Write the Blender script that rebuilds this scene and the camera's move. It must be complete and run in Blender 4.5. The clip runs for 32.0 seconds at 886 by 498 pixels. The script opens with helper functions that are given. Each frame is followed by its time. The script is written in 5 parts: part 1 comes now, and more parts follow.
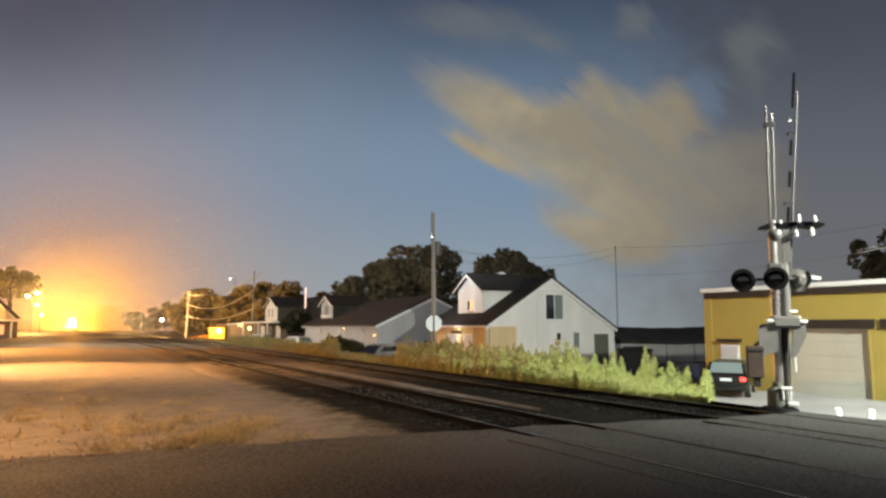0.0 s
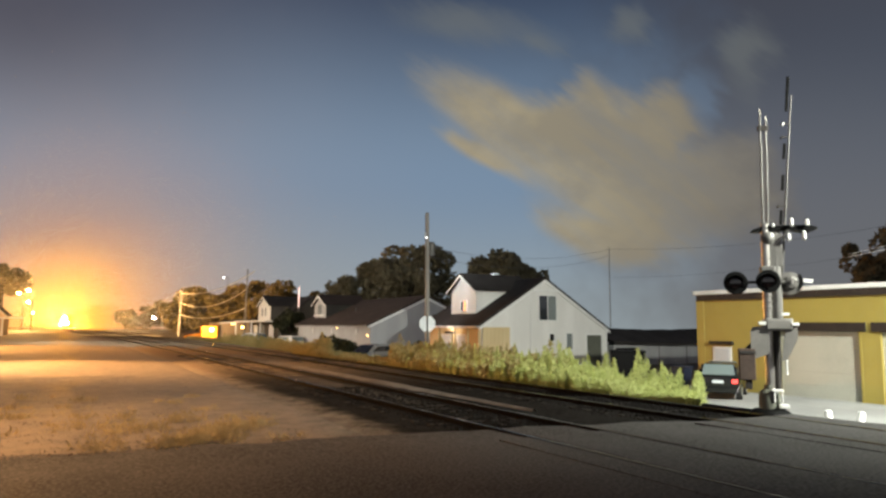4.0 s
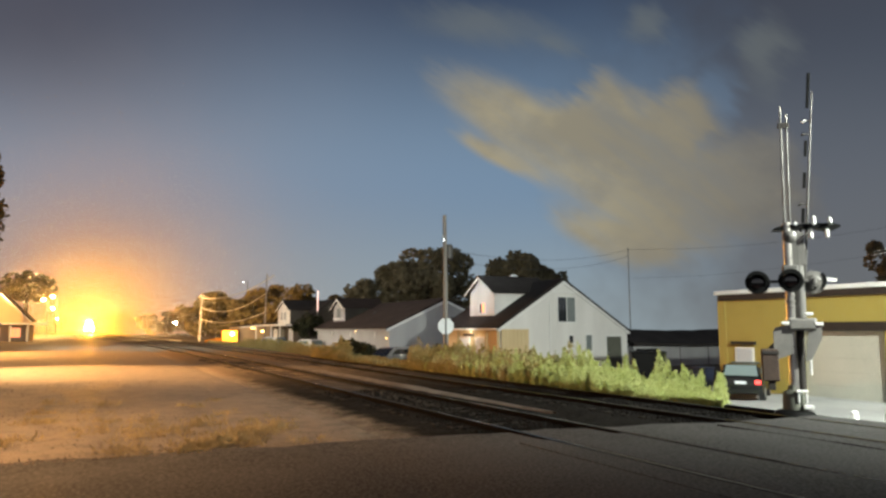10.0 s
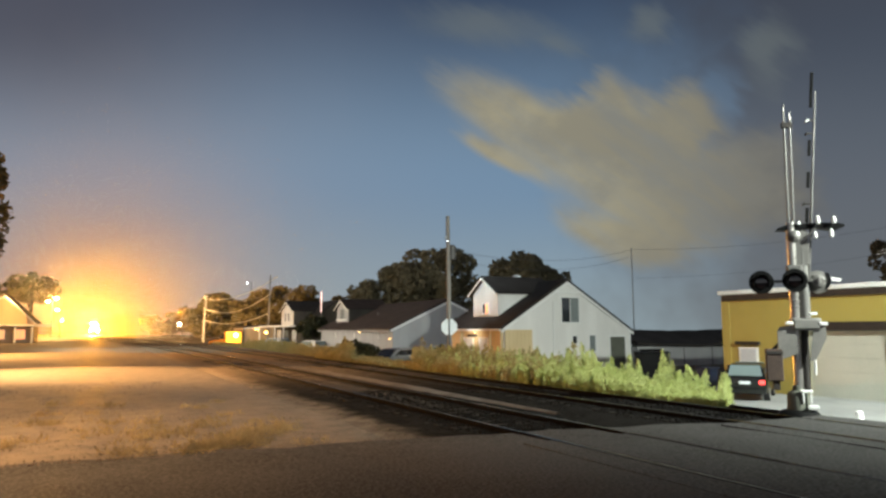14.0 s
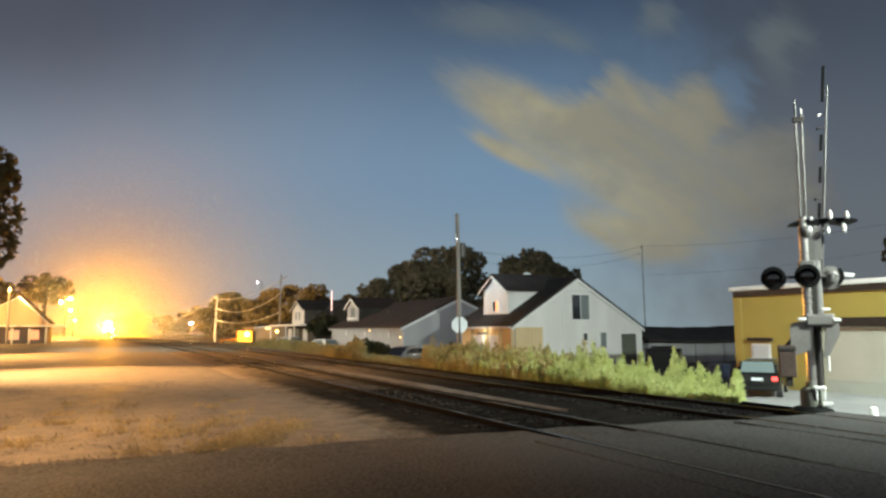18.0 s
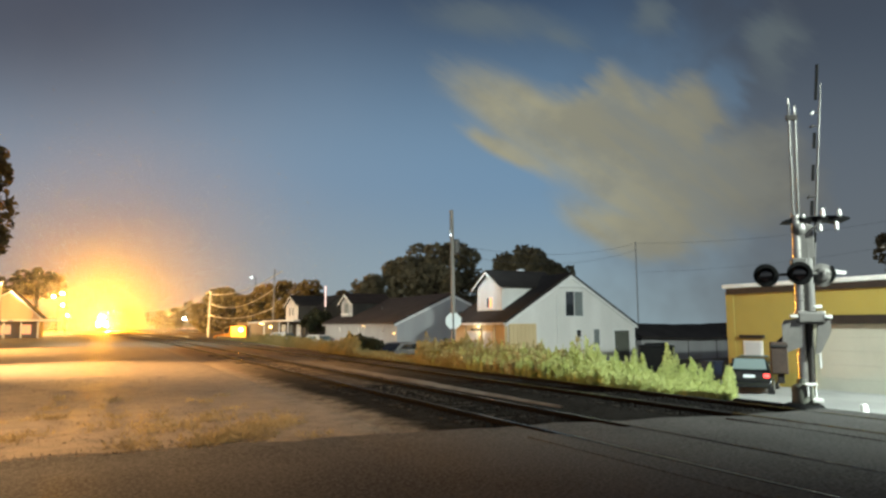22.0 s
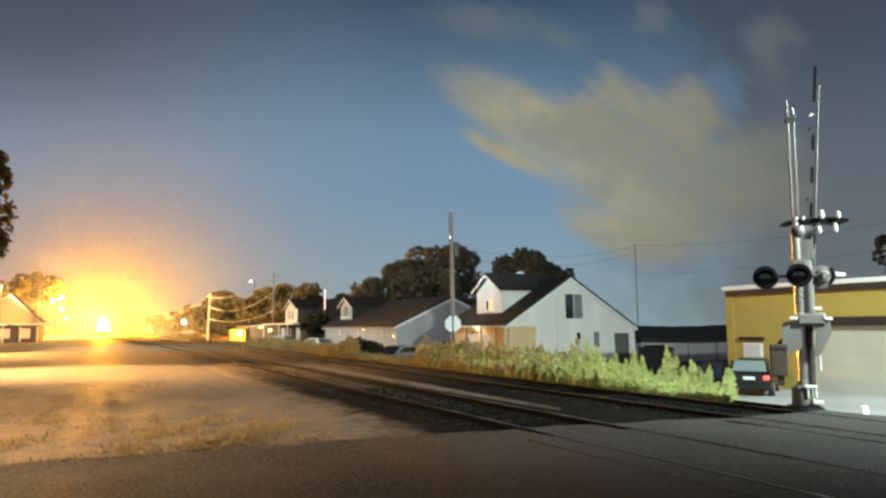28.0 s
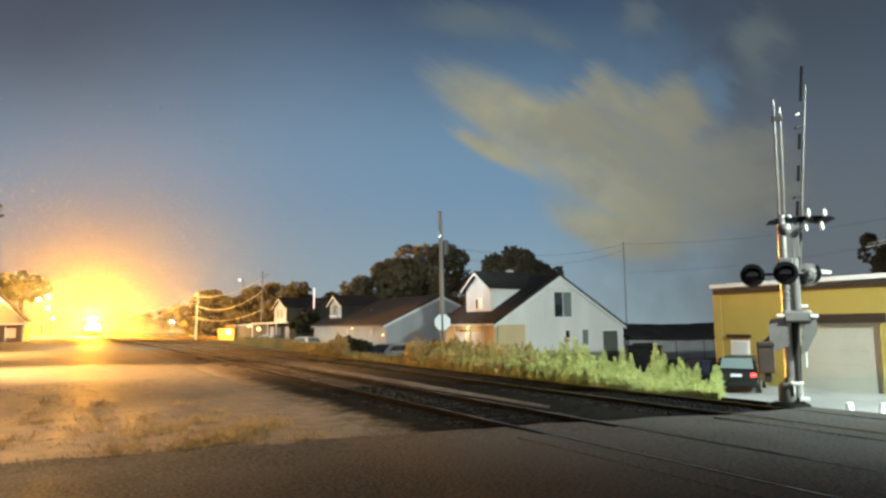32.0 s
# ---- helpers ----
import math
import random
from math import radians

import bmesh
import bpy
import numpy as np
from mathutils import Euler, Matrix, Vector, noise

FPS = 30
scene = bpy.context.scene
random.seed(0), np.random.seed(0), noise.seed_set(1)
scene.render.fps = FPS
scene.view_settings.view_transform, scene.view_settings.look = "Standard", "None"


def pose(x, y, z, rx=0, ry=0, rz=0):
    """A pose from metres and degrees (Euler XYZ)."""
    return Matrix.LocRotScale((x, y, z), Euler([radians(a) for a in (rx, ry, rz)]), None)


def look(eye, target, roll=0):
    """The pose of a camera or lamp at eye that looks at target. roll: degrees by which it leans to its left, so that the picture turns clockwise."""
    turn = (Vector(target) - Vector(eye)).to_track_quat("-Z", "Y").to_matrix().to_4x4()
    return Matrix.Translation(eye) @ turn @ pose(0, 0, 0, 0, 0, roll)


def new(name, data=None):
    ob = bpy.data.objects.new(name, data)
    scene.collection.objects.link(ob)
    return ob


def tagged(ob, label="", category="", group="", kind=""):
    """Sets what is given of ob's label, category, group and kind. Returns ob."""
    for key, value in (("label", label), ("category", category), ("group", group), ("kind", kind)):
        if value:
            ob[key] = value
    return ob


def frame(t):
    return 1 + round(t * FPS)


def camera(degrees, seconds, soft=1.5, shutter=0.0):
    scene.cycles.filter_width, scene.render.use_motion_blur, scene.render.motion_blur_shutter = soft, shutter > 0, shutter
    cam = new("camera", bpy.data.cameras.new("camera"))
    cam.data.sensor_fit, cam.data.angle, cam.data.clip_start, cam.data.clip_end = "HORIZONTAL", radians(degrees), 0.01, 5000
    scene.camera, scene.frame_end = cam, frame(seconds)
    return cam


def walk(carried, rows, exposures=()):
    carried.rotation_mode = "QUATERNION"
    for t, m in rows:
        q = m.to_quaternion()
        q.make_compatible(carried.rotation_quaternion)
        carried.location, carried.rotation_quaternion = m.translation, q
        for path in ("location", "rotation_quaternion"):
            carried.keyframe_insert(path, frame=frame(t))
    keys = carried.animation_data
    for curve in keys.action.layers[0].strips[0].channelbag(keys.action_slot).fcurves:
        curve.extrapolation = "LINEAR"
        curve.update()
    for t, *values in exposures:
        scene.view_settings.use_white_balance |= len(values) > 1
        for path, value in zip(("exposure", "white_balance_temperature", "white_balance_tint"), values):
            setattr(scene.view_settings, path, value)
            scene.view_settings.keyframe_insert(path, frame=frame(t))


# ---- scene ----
# ---------- camera and its way ----------
cam = camera(66.0, 32.0, soft=2.6)
PATH = [
    (0, 0.000, -0.000, 1.700, 96.427, 0.000, -28.500),
    (0.5, -0.008, -0.009, 1.704, 96.426, 0.019, -28.499),
    (1, -0.012, -0.014, 1.705, 96.503, -0.066, -28.735),
    (1.5, -0.014, -0.016, 1.704, 96.547, -0.154, -28.978),
    (2, -0.010, -0.011, 1.705, 96.579, -0.182, -29.126),
    (2.5, -0.008, -0.006, 1.705, 96.504, -0.327, -29.220),
    (3, -0.006, -0.003, 1.706, 96.494, -0.355, -29.159),
    (3.5, -0.007, -0.004, 1.705, 96.482, -0.379, -29.126),
    (5.5, -0.008, -0.005, 1.703, 96.356, -0.350, -28.813),
    (6, -0.007, -0.005, 1.700, 96.420, -0.323, -28.769),
    (6.5, -0.006, -0.004, 1.699, 96.479, -0.230, -28.549),
    (7, -0.005, -0.003, 1.699, 96.464, -0.251, -28.380),
    (7.5, -0.003, -0.002, 1.700, 96.521, -0.286, -28.215),
    (8, 0.000, 0.001, 1.700, 96.592, -0.163, -28.085),
    (8.5, 0.003, 0.003, 1.700, 96.623, -0.110, -27.868),
    (9, 0.003, 0.003, 1.701, 96.660, 0.172, -27.658),
    (9.5, -0.000, 0.001, 1.705, 96.601, 0.114, -27.555),
    (10, -0.002, 0.001, 1.709, 96.646, 0.080, -27.502),
    (10.5, -0.005, -0.001, 1.711, 96.753, 0.086, -27.437),
    (11, -0.006, -0.004, 1.712, 96.732, 0.157, -27.405),
    (11.5, -0.007, -0.008, 1.712, 96.747, 0.078, -27.352),
    (12, -0.006, -0.010, 1.712, 96.768, 0.076, -27.341),
    (12.5, -0.004, -0.008, 1.712, 96.754, 0.056, -27.330),
    (13, -0.003, -0.006, 1.713, 96.743, 0.076, -27.240),
    (13.5, -0.003, -0.004, 1.712, 96.730, 0.082, -27.245),
    (14, -0.004, -0.003, 1.710, 96.705, 0.212, -27.216),
    (14.5, -0.003, -0.001, 1.709, 96.602, 0.246, -27.050),
    (16.5, -0.003, -0.001, 1.710, 96.635, 0.378, -26.748),
    (17, -0.005, -0.002, 1.712, 96.559, 0.513, -26.609),
    (17.5, -0.007, -0.005, 1.713, 96.552, 0.547, -26.419),
    (18, -0.008, -0.005, 1.712, 96.544, 0.543, -26.360),
    (18.5, -0.006, -0.005, 1.708, 96.499, 0.535, -26.361),
    (19, -0.005, -0.006, 1.705, 96.423, 0.600, -26.430),
    (19.5, -0.004, -0.007, 1.704, 96.385, 0.564, -26.468),
    (20, -0.006, -0.008, 1.704, 96.348, 0.546, -26.562),
    (20.5, -0.005, -0.007, 1.703, 96.374, 0.515, -26.678),
    (21, -0.006, -0.006, 1.703, 96.317, 0.487, -26.771),
    (21.5, -0.006, -0.006, 1.703, 96.265, 0.411, -26.878),
    (22, -0.008, -0.007, 1.703, 96.226, 0.329, -26.877),
    (22.5, -0.007, -0.008, 1.703, 96.175, 0.380, -26.903),
    (23, -0.004, -0.007, 1.702, 96.142, 0.392, -26.945),
    (23.5, -0.002, -0.006, 1.704, 96.140, 0.343, -26.945),
    (24, -0.003, -0.006, 1.707, 96.189, 0.332, -26.965),
    (24.5, -0.006, -0.006, 1.710, 96.256, 0.371, -27.028),
    (25, -0.009, -0.006, 1.710, 96.287, 0.278, -27.001),
    (25.5, -0.009, -0.005, 1.708, 96.295, 0.337, -26.954),
    (27.5, -0.007, -0.003, 1.706, 96.457, 0.522, -26.939),
    (28, -0.006, -0.003, 1.703, 96.463, 0.482, -26.910),
    (28.5, -0.007, -0.005, 1.703, 96.398, 0.495, -26.883),
    (29, -0.009, -0.007, 1.702, 96.353, 0.619, -26.868),
    (29.5, -0.012, -0.009, 1.702, 96.309, 0.616, -26.936),
    (30, -0.015, -0.009, 1.703, 96.254, 0.597, -26.915),
    (30.5, -0.013, -0.009, 1.705, 96.278, 0.564, -27.178),
    (31, -0.011, -0.008, 1.705, 96.306, 0.491, -27.292),
    (31.5, -0.010, -0.006, 1.703, 96.356, 0.549, -27.508),
    (32, -0.013, -0.006, 1.702, 96.327, 0.644, -27.797),
]
walk(cam, [(r[0], pose(*r[1:])) for r in PATH], exposures=[(0.0, 0.03, 6500, 10), (6.0, 0.0, 6440, 9), (12.0, 0.0, 6200, 6), (20.0, 0.03, 5950, 1), (32.0, 0.08, 5800, -2)])


# ---------- small node helpers ----------
def lin(r, g, b):
    """Linear colour from 0-255 values."""
    f = lambda c: (c / 255 / 12.92) if c <= 10 else ((c / 255 + 0.055) / 1.055) ** 2.4
    return (f(r), f(g), f(b))


class Nodes:
    def __init__(self, tree):
        self.t = tree

    def node(self, kind, **props):
        n = self.t.nodes.new(kind)
        for k, v in props.items():
            if k == "operation":
                n.operation = v
            elif k == "data_type":
                n.data_type = v
            elif k == "blend_type":
                n.blend_type = v
            elif k == "feature":
                n.feature = v
            elif k == "interpolation_type":
                n.interpolation_type = v
        return n

    def put(self, socket, value):
        if isinstance(value, bpy.types.NodeSocket):
            self.t.links.new(value, socket)
        else:
            socket.default_value = value

    def m(self, op, a, b=0.0, c=0.0):
        n = self.node("ShaderNodeMath", operation=op)
        self.put(n.inputs[0], a), self.put(n.inputs[1], b), self.put(n.inputs[2], c)
        return n.outputs[0]

    def smooth(self, x, lo, hi):
        n = self.node("ShaderNodeMapRange", interpolation_type="SMOOTHSTEP")
        self.put(n.inputs[0], x), self.put(n.inputs[1], lo), self.put(n.inputs[2], hi)
        return n.outputs[0]

    def dot(self, v, w):
        n = self.node("ShaderNodeVectorMath", operation="DOT_PRODUCT")
        self.put(n.inputs[0], v), self.put(n.inputs[1], w)
        return n.outputs["Value"]

    def mix(self, f, a, b, blend="MIX"):
        n = self.node("ShaderNodeMix", data_type="RGBA", blend_type=blend)
        c4 = lambda c: c if isinstance(c, bpy.types.NodeSocket) else (*c[:3], 1)
        self.put(n.inputs[0], f), self.put(n.inputs[6], c4(a)), self.put(n.inputs[7], c4(b))
        return n.outputs[2]

    def xyz(self, x, y, z=0.0):
        n = self.node("ShaderNodeCombineXYZ")
        self.put(n.inputs[0], x), self.put(n.inputs[1], y), self.put(n.inputs[2], z)
        return n.outputs[0]

    def noise(self, vec, scale, detail=3.0, rough=0.55):
        n = self.node("ShaderNodeTexNoise")
        if vec is not None:
            self.put(n.inputs["Vector"], vec)
        n.inputs["Scale"].default_value, n.inputs["Detail"].default_value, n.inputs["Roughness"].default_value = scale, detail, rough
        return n.outputs[0]


# ---------- sky: late dusk, headlight halo painted low over the line, drifting cloud ------
def make_sky():
    world = bpy.data.worlds.new("dusk_sky")
    scene.world = world
    world.use_nodes = True
    n = Nodes(world.node_tree)
    world.node_tree.nodes.clear()
    d = n.node("ShaderNodeTexCoord").outputs["Generated"]
    # axes of the opening camera view, to which the cloud is fitted
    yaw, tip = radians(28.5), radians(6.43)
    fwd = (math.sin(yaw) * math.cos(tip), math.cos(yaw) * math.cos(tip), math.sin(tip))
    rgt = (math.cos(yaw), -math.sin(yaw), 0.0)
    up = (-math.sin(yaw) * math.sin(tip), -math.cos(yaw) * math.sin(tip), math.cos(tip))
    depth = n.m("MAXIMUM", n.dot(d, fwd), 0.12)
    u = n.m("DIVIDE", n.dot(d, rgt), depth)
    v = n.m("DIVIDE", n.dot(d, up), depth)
    elev = n.dot(d, (0, 0, 1))
    # clear sky: darkest overhead, palest low down
    low, mid, top = lin(148, 160, 165), lin(117, 140, 164), lin(45, 57, 80)
    sky = n.mix(n.smooth(elev, 0.0, 0.22), low, mid)
    sky = n.mix(n.smooth(elev, 0.2, 0.52), sky, top)
    # cloud bank: overlapping ragged lobes, brightest along the lower edge, grey veil to the right
    warp = n.noise(n.xyz(n.m("MULTIPLY", u, 3.0), n.m("MULTIPLY", v, 3.0), 2.0), 1.6, 4.0, 0.6)
    rag = n.noise(n.xyz(n.m("MULTIPLY", n.m("ADD", u, n.m("MULTIPLY", v, 0.5)), 7.0), n.m("MULTIPLY", n.m("SUBTRACT", v, n.m("MULTIPLY", u, -0.55)), 15.0), 0.7), 1.0, 6.0, 0.58)
    puff = n.noise(n.xyz(n.m("MULTIPLY", u, 6.0), n.m("MULTIPLY", v, 8.0), 5.0), 1.3, 5.0, 0.55)

    # drifting edges: the cloud's shape is pushed about by two sizes of eddies, stretched along its streaks
    su, sv = n.m("ADD", n.m("MULTIPLY", u, 0.84), n.m("MULTIPLY", v, -0.54)), n.m("ADD", n.m("MULTIPLY", u, 0.54), n.m("MULTIPLY", v, 0.84))
    eddy = n.noise(n.xyz(n.m("MULTIPLY", su, 9.0), n.m("MULTIPLY", sv, 26.0), 1.5), 1.0, 3.0, 0.6)
    swell = n.noise(n.xyz(n.m("MULTIPLY", u, 9.0), n.m("MULTIPLY", v, 9.0), 4.5), 1.0, 2.0, 0.5)
    push = n.m("ADD", n.m("MULTIPLY", n.m("SUBTRACT", eddy, 0.5), 0.09), n.m("MULTIPLY", n.m("SUBTRACT", swell, 0.5), 0.06))
    cu = n.m("ADD", u, n.m("MULTIPLY", push, 0.84))
    cv = n.m("ADD", v, n.m("MULTIPLY", push, -0.54))

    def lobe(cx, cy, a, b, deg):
        """Soft ellipse of cloud, placed to fit the opening camera view; tangents about its bearing 28.5, tilt clockwise
        in degrees.
        """
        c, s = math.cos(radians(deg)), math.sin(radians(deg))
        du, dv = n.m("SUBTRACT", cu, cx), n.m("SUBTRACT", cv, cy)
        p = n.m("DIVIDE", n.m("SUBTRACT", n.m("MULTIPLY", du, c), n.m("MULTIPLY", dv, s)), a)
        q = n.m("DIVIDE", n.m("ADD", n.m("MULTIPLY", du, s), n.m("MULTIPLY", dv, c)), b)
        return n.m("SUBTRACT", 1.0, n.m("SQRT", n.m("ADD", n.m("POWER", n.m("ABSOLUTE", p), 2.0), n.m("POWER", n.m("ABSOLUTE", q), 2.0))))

    def union(parts):
        f = parts[0]
        for g in parts[1:]:
            s = n.node("ShaderNodeMath", operation="SMOOTH_MAX")
            n.put(s.inputs[0], f), n.put(s.inputs[1], g), n.put(s.inputs[2], 0.45)
            f = s.outputs[0]
        return f

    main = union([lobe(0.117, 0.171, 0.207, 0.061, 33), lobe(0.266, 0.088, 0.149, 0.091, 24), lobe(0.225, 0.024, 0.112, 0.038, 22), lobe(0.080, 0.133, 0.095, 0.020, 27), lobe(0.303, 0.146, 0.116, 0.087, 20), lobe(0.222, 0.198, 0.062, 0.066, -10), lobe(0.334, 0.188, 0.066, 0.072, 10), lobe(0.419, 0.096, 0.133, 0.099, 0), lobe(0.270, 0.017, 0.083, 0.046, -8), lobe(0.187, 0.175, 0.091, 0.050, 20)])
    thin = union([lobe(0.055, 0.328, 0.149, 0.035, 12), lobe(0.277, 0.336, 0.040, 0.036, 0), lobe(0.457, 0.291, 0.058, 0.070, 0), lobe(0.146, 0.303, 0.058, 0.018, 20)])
    rough = n.m("ADD", n.m("MULTIPLY", n.m("SUBTRACT", rag, 0.5), 1.0), n.m("MULTIPLY", n.m("SUBTRACT", puff, 0.5), 0.7))
    body = n.smooth(n.m("ADD", main, n.m("MULTIPLY", rough, 0.55)), -0.05, 0.6)
    wisp = n.smooth(n.m("ADD", thin, rough), -0.15, 0.9)
    veil = n.m("MULTIPLY", n.smooth(n.m("ADD", u, n.m("MULTIPLY", n.m("SUBTRACT", warp, 0.5), 0.45)), 0.10, 0.46), n.m("MAXIMUM", n.smooth(v, -0.26, -0.06), n.m("MULTIPLY", n.smooth(u, 0.12, 0.4), 0.95)))
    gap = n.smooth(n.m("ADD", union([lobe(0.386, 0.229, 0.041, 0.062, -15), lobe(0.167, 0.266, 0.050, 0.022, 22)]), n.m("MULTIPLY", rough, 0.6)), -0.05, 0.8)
    veil = n.m("MULTIPLY", veil, n.m("SUBTRACT", 1.0, n.m("MULTIPLY", gap, 0.45)))
    body = n.m("MULTIPLY", body, n.m("SUBTRACT", 1.0, n.m("MULTIPLY", gap, 0.8)))
    grey = n.mix(n.smooth(v, 0.05, 0.34), lin(95, 92, 93), lin(67, 67, 74))
    sky = n.mix(n.m("MULTIPLY", veil, 0.82), sky, grey)
    sky = n.mix(n.m("MULTIPLY", wisp, 0.55), sky, lin(108, 112, 111))
    lit = n.mix(n.smooth(u, 0.14, 0.55), lin(164, 152, 124), lin(108, 104, 98))
    lit = n.mix(n.m("MULTIPLY", n.smooth(puff, 0.38, 0.66), 0.7), lit, lin(134, 127, 112))
    lump = n.noise(n.xyz(n.m("MULTIPLY", n.m("ADD", u, n.m("MULTIPLY", v, 0.7)), 9.0), n.m("MULTIPLY", n.m("SUBTRACT", v, n.m("MULTIPLY", u, -0.6)), 16.0), 9.0), 1.2, 5.0, 0.6)
    thick = n.m("ADD", 0.74, n.m("MULTIPLY", n.smooth(lump, 0.3, 0.62), 0.22))
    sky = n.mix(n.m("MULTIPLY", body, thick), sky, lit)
    # sky colour darkened towards the upper left of the camera's view
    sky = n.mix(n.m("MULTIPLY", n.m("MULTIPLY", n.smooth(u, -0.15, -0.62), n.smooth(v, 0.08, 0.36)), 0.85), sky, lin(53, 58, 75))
    # pale low glow added behind the camera to lift trees and walls
    west = n.m("MULTIPLY", n.smooth(n.dot(d, (-math.sin(yaw) * 0.98, -math.cos(yaw) * 0.98, 0.0)), 0.0, 0.7), n.m("SUBTRACT", 1.0, n.smooth(n.m("ABSOLUTE", elev), 0.12, 0.5)))
    sky = n.mix(west, sky, (0.62, 0.60, 0.60))
    # headlight halo painted into the sky colour, centred on the train's bearing
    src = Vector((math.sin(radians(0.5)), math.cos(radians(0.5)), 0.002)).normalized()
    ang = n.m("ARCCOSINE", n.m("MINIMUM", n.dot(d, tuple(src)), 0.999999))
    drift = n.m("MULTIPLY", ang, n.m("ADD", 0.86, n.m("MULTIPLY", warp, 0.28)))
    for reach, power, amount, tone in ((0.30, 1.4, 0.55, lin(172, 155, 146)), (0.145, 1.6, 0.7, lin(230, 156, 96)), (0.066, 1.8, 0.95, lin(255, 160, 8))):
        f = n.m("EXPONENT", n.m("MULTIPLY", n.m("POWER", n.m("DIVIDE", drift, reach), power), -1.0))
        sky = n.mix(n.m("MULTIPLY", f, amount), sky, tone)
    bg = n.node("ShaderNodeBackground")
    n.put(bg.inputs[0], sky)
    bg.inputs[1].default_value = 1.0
    out = n.node("ShaderNodeOutputWorld")
    n.put(out.inputs[0], bg.outputs[0])


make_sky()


def lamp(name, kind, at, to, power, colour, size=0.3, spread=160, blend=0.6):
    data = bpy.data.lights.new(name, kind)
    data.energy, data.color = power, colour
    if kind == "SPOT":
        data.spot_size, data.spot_blend, data.shadow_soft_size = radians(spread), blend, size
    else:
        data.shadow_soft_size = size
    ob = new(name, data)
    ob.matrix_basis = look(at, to)
    return ob


# white lot light off to the right, on its own pole; seen and added sodium lamps along the line
LOT_LAMP = (18.8, -1.2, 9.5)
lamp("lot_light", "SPOT", LOT_LAMP, (18.8, 12.2, 0.0), 42000, (0.98, 1.0, 0.88), 0.25, 114, 1.0)
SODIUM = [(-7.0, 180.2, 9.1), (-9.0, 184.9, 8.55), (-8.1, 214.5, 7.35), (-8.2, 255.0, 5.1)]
# lamps added left of the view, standing for the headlight's glow on the dirt
UNSEEN_LAMPS = [(-15.5, 105.0, 9.5), (-10.0, 66.0, 9.5), (-7.5, 38.0, 9.5), (-7.0, 11.0, 9.0)]
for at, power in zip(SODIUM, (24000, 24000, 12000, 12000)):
    lamp("sodium_or_fill_light", "POINT", (at[0], at[1] - 1.2, at[2] - 0.6), (at[0], at[1], 0), power, (1.0, 0.50, 0.13), 0.3)
# added lamp, unseen, to warm the house across the line
lamp("sodium_or_fill_light", "POINT", (-15.3, 104.0, 8.8), (-15, 104, 0), 15000, (1.0, 0.50, 0.13), 0.3)
# added floods and spots, unseen, to warm trees, walls and dirt
lamp("warm_fill_flood", "SPOT", (-9.6, 65.5, 9.1), (36.0, 86.0, 8.0), 42000, (1.0, 0.83, 0.63), 0.3, 120, 0.6)
lamp("sodium_or_fill_light", "SPOT", (-9.6, 65.3, 9.0), (0.0, 55.0, 0.0), 78000, (1.0, 0.42, 0.10), 0.3, 68, 1.0)
for at, aim, power, cone, tone in ((UNSEEN_LAMPS[2], (0.0, 32.0, 0.0), 82000, 61, (1.0, 0.48, 0.16)), (UNSEEN_LAMPS[3], (-5.5, 14.0, 0.0), 26000, 130, (1.0, 0.53, 0.22))):
    lamp("sodium_or_fill_light", "SPOT", (at[0], at[1] - 0.5, at[2] - 0.4), aim, power, tone, 0.3, cone, 1.0)
lamp("warm_fill_flood", "SPOT", (-15.0, 105.2, 9.2), (27.0, 140.0, 6.0), 780000, (1.0, 0.60, 0.24), 0.3, 48, 0.8)
# spot strengthened and aimed to fill the shadow on the grey gable
POLE_LAMP = (19.3, 38.4, 7.2)
lamp("pole_light", "SPOT", POLE_LAMP, (28.0, 52.0, 1.8), 2000, (0.92, 1.0, 1.0), 0.06, 120, 1.0)
lamp("work_light", "POINT", (17.1, 96.5, 1.3), (17, 95, 0), 700, (1.0, 0.52, 0.15), 0.12)
lamp("far_light", "POINT", (25.4, 231.5, 3.2), (25.4, 231, 0), 2500, (1.0, 0.85, 0.65), 0.3)


# ---------- materials ----------
def surface(name, a, b, scale=4.0, rough=0.8, metal=0.0, bump=0.2, fine=30.0, spec=0.5, c=None, stretch=None, vary=0.0, amt=0.45):
    """Two-tone surface: broad stains, fine grain, relief; metres as its unit."""
    mat = bpy.data.materials.new(name)
    mat.use_nodes = True
    n = Nodes(mat.node_tree)
    p = mat.node_tree.nodes["Principled BSDF"]
    co = n.node("ShaderNodeTexCoord").outputs["Object"]
    if stretch:
        mp = n.node("ShaderNodeMapping")
        n.put(mp.inputs[0], co)
        mp.inputs["Scale"].default_value = stretch
        co = mp.outputs[0]
    broad, grain = n.noise(co, scale, 4.0), n.noise(co, fine, 3.0, 0.7)
    col = n.mix(n.smooth(broad, 0.35, 0.68), a, b)
    col = n.mix(n.m("MULTIPLY", n.smooth(grain, 0.35, 0.75), amt), col, c or tuple(x * 0.6 for x in a))
    if vary:
        info = n.node("ShaderNodeObjectInfo").outputs["Random"]
        col = n.mix(n.m("MULTIPLY", info, vary), col, tuple(x * 0.45 for x in a))
    n.put(p.inputs["Base Color"], col)
    n.put(p.inputs["Roughness"], n.m("ADD", n.m("MULTIPLY", n.m("SUBTRACT", grain, 0.5), 0.25), rough))
    p.inputs["Metallic"].default_value = metal
    p.inputs["Specular IOR Level"].default_value = spec
    if bump:
        bm_ = n.node("ShaderNodeBump")
        bm_.inputs["Strength"].default_value = bump
        bm_.inputs["Distance"].default_value = 0.02
